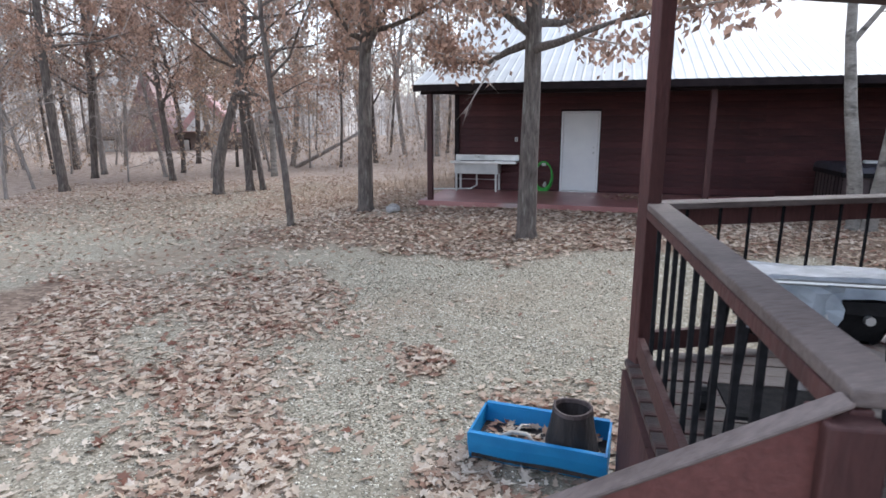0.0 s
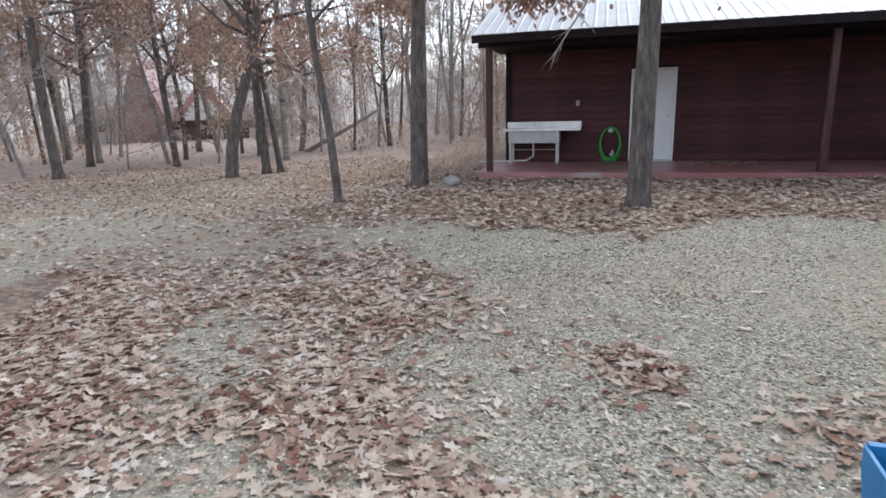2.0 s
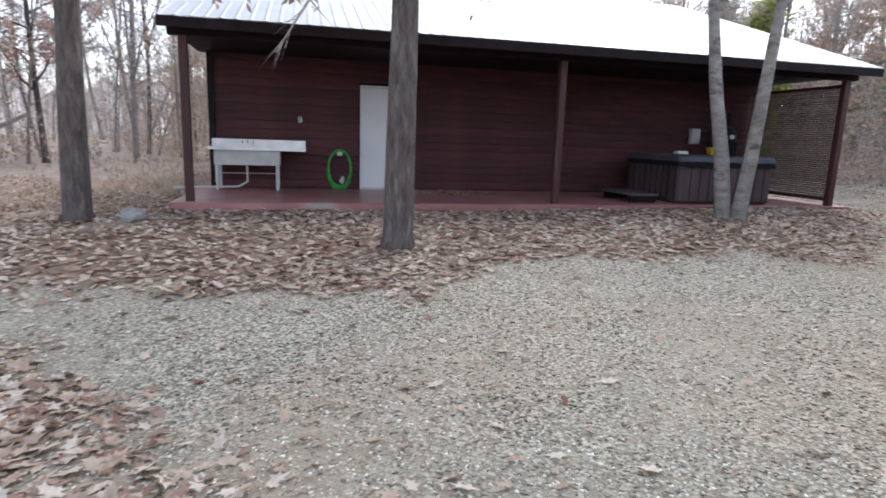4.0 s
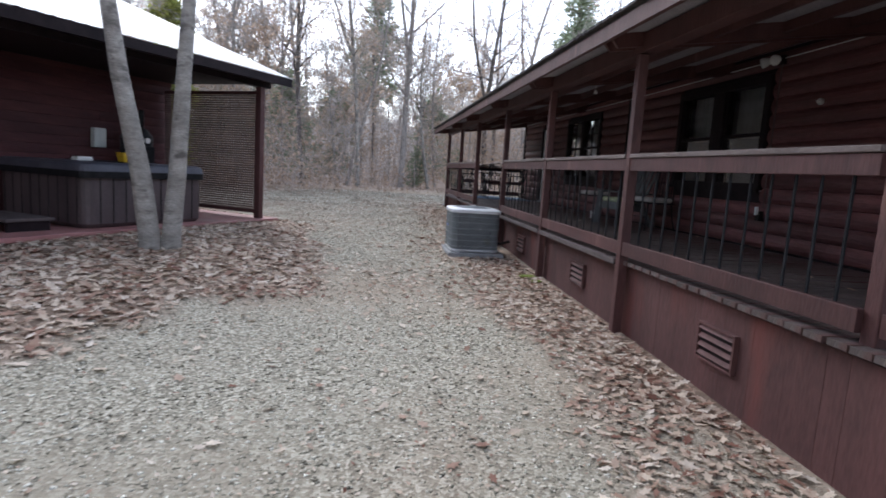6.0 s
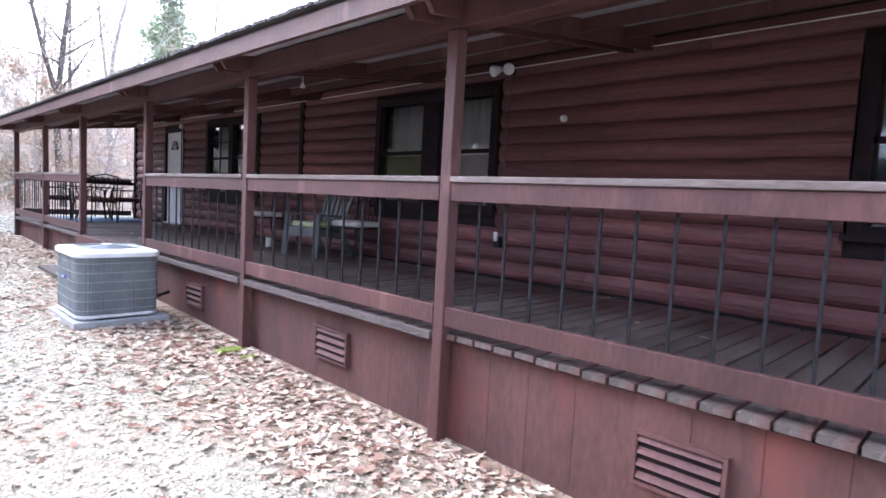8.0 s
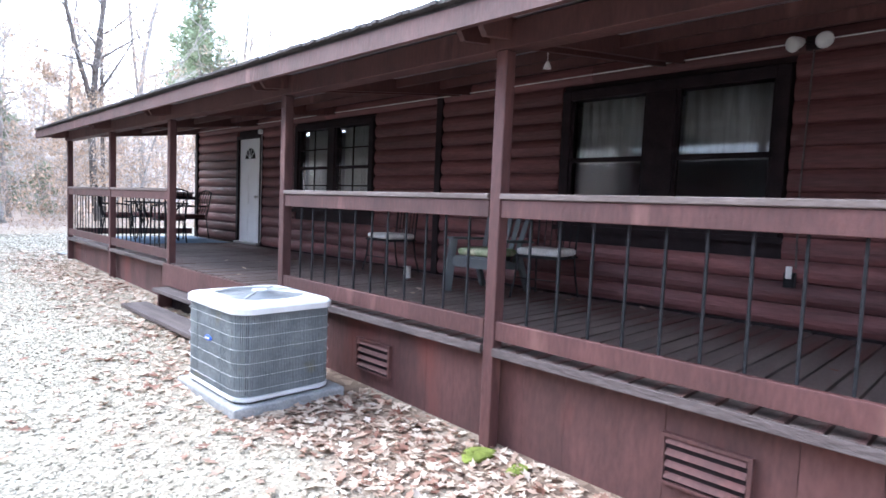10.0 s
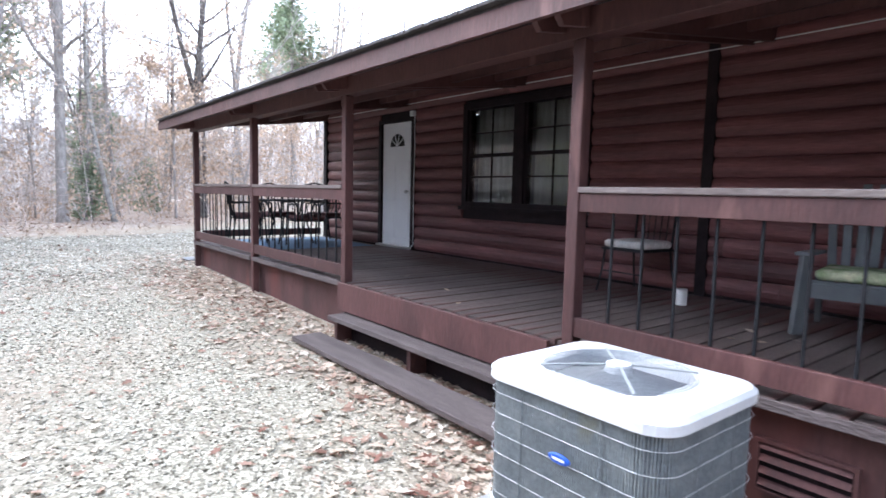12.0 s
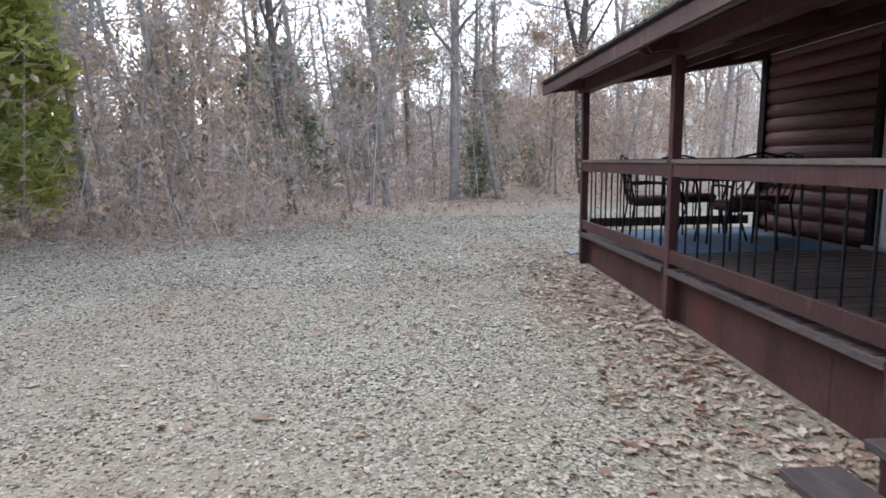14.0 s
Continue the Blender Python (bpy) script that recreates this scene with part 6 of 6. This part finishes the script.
tries = 0
while len(spots) < 185 and tries < 20000:
    tries += 1
    r, a = 16 + 46 * math.sqrt(rs.rand()) * (0.3 + 0.7 * rs.rand()), rs.rand() * 6.283
    x, y = -4 + r * math.cos(a), 0 + r * math.sin(a)
    if x > 6 and y < 8 and rs.rand() > 0.15:
        continue
    if y < -18 and x > -12 and rs.rand() > 0.25:
        continue
    if clear(x, y) and all((x - p) ** 2 + (y - q) ** 2 > 5.0 for p, q in spots[-120:]) and not (-56 < x < -44 and -28 < y < 2):
        spots.append((x, y))
for i, (x, y) in enumerate(spots):
    k = kinds[i % 10]
    m = pose(x, y, G(x, y) - 0.05, rs.randn() * 1.5, rs.randn() * 1.5, rs.rand() * 360) @ Matrix.Scale(0.75 + 0.5 * rs.rand(), 4)
    if i < 10:
        k.matrix_basis = m
    else:
        c = copy_thing(k, pose(0, 0, 0))
        c.matrix_basis = m

# small trees under the tall ones, some still holding tan leaves
low_kinds = [make_tree("understory_tree", 90 + i, 4.6 + 0.9 * i, 0.035 + 0.006 * i, BARK, "slender understory tree with tan leaves still on" if i % 2 else "slender bare understory tree of fine twigs",
                       first=0.12, limbs=17, twigs=2.6, leaves=(0, 3200, 400, 2000)[i], leaf_mat=TANLEAF, spread=0.42, droop=0.35) for i in range(4)]
for k in low_kinds:
    tagged(k, group="understory trees")
low_spots, tries = [(-9.6, 19.3), (-8.2, 20.6), (-6.4, 21.6), (-4.2, 23.8), (-1.6, 25.4), (-11.2, 18.9), (0.6, 28.0), (2.6, 31.0), (-22.0, -13.5), (-23.0, -10.6), (-25.5, -8.4), (-20.5, -16.2)], 0
while len(low_spots) < 110 and tries < 20000:
    tries += 1
    r, a = 16 + 30 * rs.rand(), rs.rand() * 6.283
    x, y = -4 + r * math.cos(a), r * math.sin(a)
    if (x > 8 and y < 12) or (y < -18 and x > -12) or not clear(x, y):
        continue
    if x < -12 and y < 2 and x > -24 or x < -18 and abs(y + 8.2 + 0.133 * (1 - x)) < 3:
        continue
    if all((x - p) ** 2 + (y - q) ** 2 > 3.0 for p, q in low_spots):
        low_spots.append((x, y))
for i, (x, y) in enumerate(low_spots):
    m = pose(x, y, G(x, y) - 0.05, rs.randn() * 3, rs.randn() * 3, rs.rand() * 360) @ Matrix.Scale(0.75 + 0.55 * rs.rand(), 4)
    k = low_kinds[i % 4]
    (k if i < 4 else copy_thing(k, pose(0, 0, 0))).matrix_basis = m

pk1 = put(pine("pine_tree", 61, 12.5, 0.17, 0.42, 2.3, NEEDLE, "tall green pine standing among bare trees", 4200), -2.5, 36)
put(copy_thing(pk1, pose(0, 0, 0)), 10.5, 33, 1.02, 80)
put(copy_thing(pk1, pose(0, 0, 0)), 14.5, 43, 1.1, 140)
put(copy_thing(pk1, pose(0, 0, 0)), -18, 33, 0.95, 220)
put(pine("young_pine", 62, 6.4, 0.07, 0.05, 1.4, CEDAR, "yellow-green young pine at the wood edge", 5200), -9.75, 16.75)
cd = put(pine("cedar_bush", 63, 2.0, 0.03, 0.05, 0.6, NEEDLE, "small green cedar at the wood edge", 1800), -0.2, 24.0)
put(copy_thing(cd, pose(0, 0, 0)), -12.2, 18.4, 0.9, 60)
put(copy_thing(cd, pose(0, 0, 0)), 2.4, 29.0, 1.1, 130)
for x, y, k, a in ((-11.2, 27.0, 2.6, 20), (-7.6, 30.5, 3.0, 75), (-4.9, 33.5, 2.8, 140), (-14.0, 24.0, 2.3, 200), (1.6, 37.0, 3.0, 260), (-9.8, 35.0, 3.4, 310), (-6.4, 27.2, 1.8, 170)):
    put(copy_thing(cd, pose(0, 0, 0)), x, y, k, a)

# undergrowth: thin stems with side twigs and a few dead leaves
pts = []
while len(pts) < 5600:
    r, a = 15 + 34 * rs.rand(), rs.rand() * 6.283
    x, y = -4 + r * math.cos(a), r * math.sin(a)
    if (x > 8 and y < 12) or (y < -20 and x > -10):
        continue
    if x < -12 and y < 2 and (x > -25 or rs.rand() > 0.4 or abs(y + 8.2 + 0.133 * (1 - x)) < 3):
        continue
    if clear(x, y):
        pts.append((x, y))
P = np.array(pts)
P = np.column_stack([P, gz(P[:, 0], P[:, 1]) - 0.05])
n = len(P)
H = 0.5 + 3.6 * rs.rand(n) ** 1.8
top = P + np.column_stack([rs.randn(n) * 0.26 * H, rs.randn(n) * 0.26 * H, H])
sa, sb = [P], [top]
for k in range(17):
    f = (0.12 + 0.85 * rs.rand(n))[:, None]
    q = P + (top - P) * f
    d = np.column_stack([rs.randn(n), rs.randn(n), 0.1 + 0.6 * rs.rand(n)]) * (0.36 * H * (1.15 - f[:, 0]))[:, None]
    sa.append(q), sb.append(q + d)
SA, SB = np.concatenate(sa), np.concatenate(sb)
v, f = both(cones(P, top, 0.003 + 0.0022 * H, 0.4), blades(SA[n:], SB[n:], np.full(len(SA) - n, 0.0045)))
tagged(new("undergrowth", np_mesh("undergrowth", v, f, BRUSH)), "dense grey-brown saplings and brush under the trees", "undergrowth", kind="stuff")
idx = rs.randint(n, len(SA), 64000)
pos = SA[idx] + (SB[idx] - SA[idx]) * rs.rand(64000, 1) + rs.randn(64000, 3) * 0.05
keep = lumps(pos[:, 0], pos[:, 1], 0.5, 31) > 0.3
v, f = leaf_cloud(pos[keep], 0.09 + 0.1 * rs.rand(keep.sum()), rs, 0.7, "plain", True)
tagged(new("brush_leaves", np_mesh("brush_leaves", v, f, TANLEAF)), "dead brown leaves hanging in the brush", "leaves", kind="stuff")

# backdrop ring of far woods closing the view, its haze painted by pale glowing colour
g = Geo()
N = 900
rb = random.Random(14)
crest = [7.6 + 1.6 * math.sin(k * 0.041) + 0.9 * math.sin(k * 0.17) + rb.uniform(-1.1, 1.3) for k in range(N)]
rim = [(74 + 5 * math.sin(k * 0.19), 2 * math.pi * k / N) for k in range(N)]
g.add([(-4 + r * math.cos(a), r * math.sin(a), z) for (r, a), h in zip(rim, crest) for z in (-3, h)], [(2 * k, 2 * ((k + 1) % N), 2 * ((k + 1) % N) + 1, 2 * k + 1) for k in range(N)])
tagged(new("backdrop", g.mesh("backdrop", FARWOOD_HAZE)), "grey-brown line of distant woods, haze put in as a pale glow", "backdrop", kind="structure")

# distant stems that thin out the skyline
a, r = rs.rand(2800) * 6.283, 44 + 26 * rs.rand(2800)
P = np.column_stack([-4 + r * np.cos(a), r * np.sin(a)])
P = P[~((P[:, 0] > -58) & (P[:, 0] < -40) & (P[:, 1] > -24) & (P[:, 1] < -4)) & ~((P[:, 0] > 12) & (P[:, 1] < 8))]
n = len(P)
P = np.column_stack([P, gz(P[:, 0], P[:, 1]) - 0.3])
H = 5 + 8.5 * rs.rand(n)
top = P + np.column_stack([rs.randn(n) * 0.06 * H, rs.randn(n) * 0.06 * H, H])
sa, sb, sr = [P], [top], [0.012 + 0.004 * H]
for k in range(30):
    f = (0.25 + 0.7 * rs.rand(n))[:, None]
    q = P + (top - P) * f
    d = np.column_stack([rs.randn(n), rs.randn(n), 0.6 + 0.8 * rs.rand(n)]) * (0.13 * H)[:, None]
    sa.append(q), sb.append(q + d), sr.append(np.full(n, 0.018))
SA, SB = np.concatenate(sa), np.concatenate(sb)
v, f = both(cones(P, top, sr[0], 0.3), blades(SA[n:], SB[n:], np.full(len(SA) - n, 0.016)))
tagged(new("far_woods", np_mesh("far_woods", v, f, BRUSH)), "hazy bare trees far back in the woods", "woods", kind="stuff")

# dry grass by the outbuilding corner and along the wood edge
gp = np.column_stack([rs.uniform(-30, 12, 90000), rs.uniform(-14, 32, 90000)])
_, gr, wd = cover(gp[:, 0], gp[:, 1])
gp = gp[(rs.rand(len(gp)) < gr * 0.9) | ((wd > 0.5) & (rs.rand(len(gp)) < 0.10))]
gp = gp[[not (0 < (q[0] - BA.x) * BU.x + (q[1] - BA.y) * BU.y < 12.2 and -0.3 < -((q[0] - BA.x) * BN.x + (q[1] - BA.y) * BN.y) < 10.2) for q in gp]][:26000]
b = np.column_stack([gp, gz(gp[:, 0], gp[:, 1]) - 0.01])
hh = 0.06 + 0.18 * rs.rand(len(b))
tip = b + np.column_stack([rs.randn(len(b)) * 0.1, rs.randn(len(b)) * 0.1, hh])
sd = np.column_stack([rs.randn(len(b)), rs.randn(len(b)), np.zeros(len(b))]) * 0.008
v = np.stack([b - sd, b + sd, tip], 1).reshape(-1, 3)
tagged(new("dry_grass", np_mesh("dry_grass", v, np.arange(len(v)).reshape(-1, 3), GRASS)), "tan dry winter grass", "grass", kind="stuff")

# ---- leaf litter and gravel ----


def blocked(x, y):
    """Where deck, steps, slab and pad lie."""
    u, v = (x - BA.x) * BU.x + (y - BA.y) * BU.y, -((x - BA.x) * BN.x + (y - BA.y) * BN.y)
    s, i = (x - SK.x) * SE.x + (y - SK.y) * SE.y, (x - SK.x) * SI.x + (y - SK.y) * SI.y
    return ((x > -0.06) & (y > -5.2) & (y < 13.15)) | ((s > -0.2) & (i > -0.03)) | ((u > -0.25) & (u < 12.15) & (v > -0.2)) | ((x > -1.15) & (y > 3.65) & (y < 4.68))


def scatter(n, x0, x1, y0, y1, rule, rs_):
    x, y = rs_.uniform(x0, x1, n), rs_.uniform(y0, y1, n)
    k = (rs_.rand(n) < rule(x, y)) & ~blocked(x, y)
    return x[k], y[k]


def litter(name, n, area, rule, size, shape, seed, label, lift=0.006):
    q = np.random.RandomState(seed)
    x, y = scatter(n, *area, rule, q)
    pos = np.column_stack([x, y, gz(x, y) + lift + 0.014 * q.rand(len(x))])
    v, f = leaf_cloud(pos, size[0] + (size[1] - size[0]) * q.rand(len(x)), q, 0.24, shape)
    tagged(new(name, np_mesh(name, v, f, LITTER)), label, "leaves", kind="stuff")


lf = lambda x, y: np.clip(cover(x, y)[0] * 1.1 + 0.018, 0, 1)
litter("leaf_litter", 34000, (-6.5, 2.6, -10.6, -4.2), lf, (0.06, 0.145), "lobed", 1, "fallen brown oak leaves drifted over the gravel")
litter("leaf_litter", 36000, (-3.2, 0.0, -4.2, 14.5), lf, (0.045, 0.115), "lobed", 2, "fallen brown leaves along the porch skirting")
litter("leaf_litter", 38000, (-13, -3.2, -4.2, 10), lf, (0.06, 0.15), "lobed", 3, "deep fallen oak leaves before the outbuilding")
litter("leaf_litter", 46000, (-22, -6.5, -16, -4.2), lambda x, y: np.clip(cover(x, y)[0] + 0.28, 0, 1) * 0.85, (0.07, 0.13), "plain", 4, "scattered fallen leaves towards the woods")
litter("leaf_litter", 26000, (-14, 6, 10, 26), lambda x, y: np.clip(0.05 + 0.4 * cover(x, y)[2], 0, 1), (0.08, 0.15), "plain", 5, "thin scatter of leaves at the wood edge")
litter("leaf_bits", 30000, (-9, -0.6, 4.5, 17), lambda x, y: 0.35 + 0.4 * lumps(x, y, 1.3, 40), (0.018, 0.05), "plain", 6, "small brown scraps of leaf trodden into the gravel")
litter("leaf_bits", 16000, (-6, -0.6, -8.5, 4.5), lambda x, y: 0.25 + 0.4 * lumps(x, y, 1.1, 41), (0.015, 0.04), "plain", 7, "small brown scraps of leaf among the gravel")
q = np.random.RandomState(9)
x, y = q.uniform(0.1, 2.3, 40), q.uniform(-3.5, 12.5, 40)
v, f = leaf_cloud(np.column_stack([x, y, np.full(40, DZ + 0.012)]), 0.05 + 0.05 * q.rand(40), q, 0.2)
tagged(new("deck_leaves", np_mesh("deck_leaves", v, f, LITTER)), "a few dry leaves blown onto the deck", "leaves", kind="stuff")
w = [BARN @ Vector((4.55 + 0.35 * q.randn(), 1.4 + 0.22 * q.randn(), SZ + 0.012 + 0.04 * q.rand())) for i in range(150)]
v, f = leaf_cloud(np.array(w), 0.07 + 0.05 * q.rand(150), q, 0.3)
tagged(new("leaf_pile", np_mesh("leaf_pile", v, f, LITTER)), "small heap of dry leaves on the red slab", "leaves", kind="stuff")


def gravel(name, n, area, seed, size, label, stuff=GRAVEL):
    q = np.random.RandomState(seed)
    x, y = scatter(n, *area, lambda a, b: 1 - 0.75 * cover(a, b)[0], q)
    m = len(x)
    s = (size[0] + (size[1] - size[0]) * q.rand(m) ** 2)[:, None]
    c = np.column_stack([x, y, gz(x, y) + s[:, 0] * 0.1])
    base = np.array([(1, 0, 0), (-0.3, 0.9, 0), (-0.6, -0.8, 0), (0.1, 0.05, 0.34), (0, 0, -0.5)])
    yaw = q.rand(m) * 6.283
    cs, sn = np.cos(yaw)[:, None], np.sin(yaw)[:, None]
    jit = 1 + q.uniform(-0.35, 0.35, (m, 5, 3))
    b = base[None] * jit
    bx, by = b[:, :, 0] * cs - b[:, :, 1] * sn, b[:, :, 0] * sn + b[:, :, 1] * cs
    v = c[:, None, :] + np.stack([bx, by, b[:, :, 2]], -1) * s[:, :, None]
    f = np.array([(0, 1, 3), (1, 2, 3), (2, 0, 3), (1, 0, 4), (2, 1, 4), (0, 2, 4)])
    me = np_mesh(name, v.reshape(-1, 3), (f[None] + 5 * np.arange(m)[:, None, None]).reshape(-1, 3), stuff)
    tagged(new(name, me), label, "gravel", kind="stuff")


gravel("gravel", 44000, (-6.2, -0.3, -8.5, 2), 11, (0.007, 0.02), "loose pale grey gravel of the drive")
gravel("gravel", 48000, (-6.2, -0.5, 2, 13), 12, (0.008, 0.022), "loose pale grey gravel before the porch", GRAVELB)
gravel("gravel", 34000, (-12, 2, 12, 19), 14, (0.012, 0.032), "coarse pale gravel at the turning place", GRAVELB)
gravel("gravel", 16000, (-12, -6, 4, 12), 15, (0.012, 0.03), "coarse gravel beyond the outbuilding")
gravel("gravel", 22000, (-5, 1.5, -10, -4.5), 13, (0.007, 0.02), "loose grey gravel among the leaves")
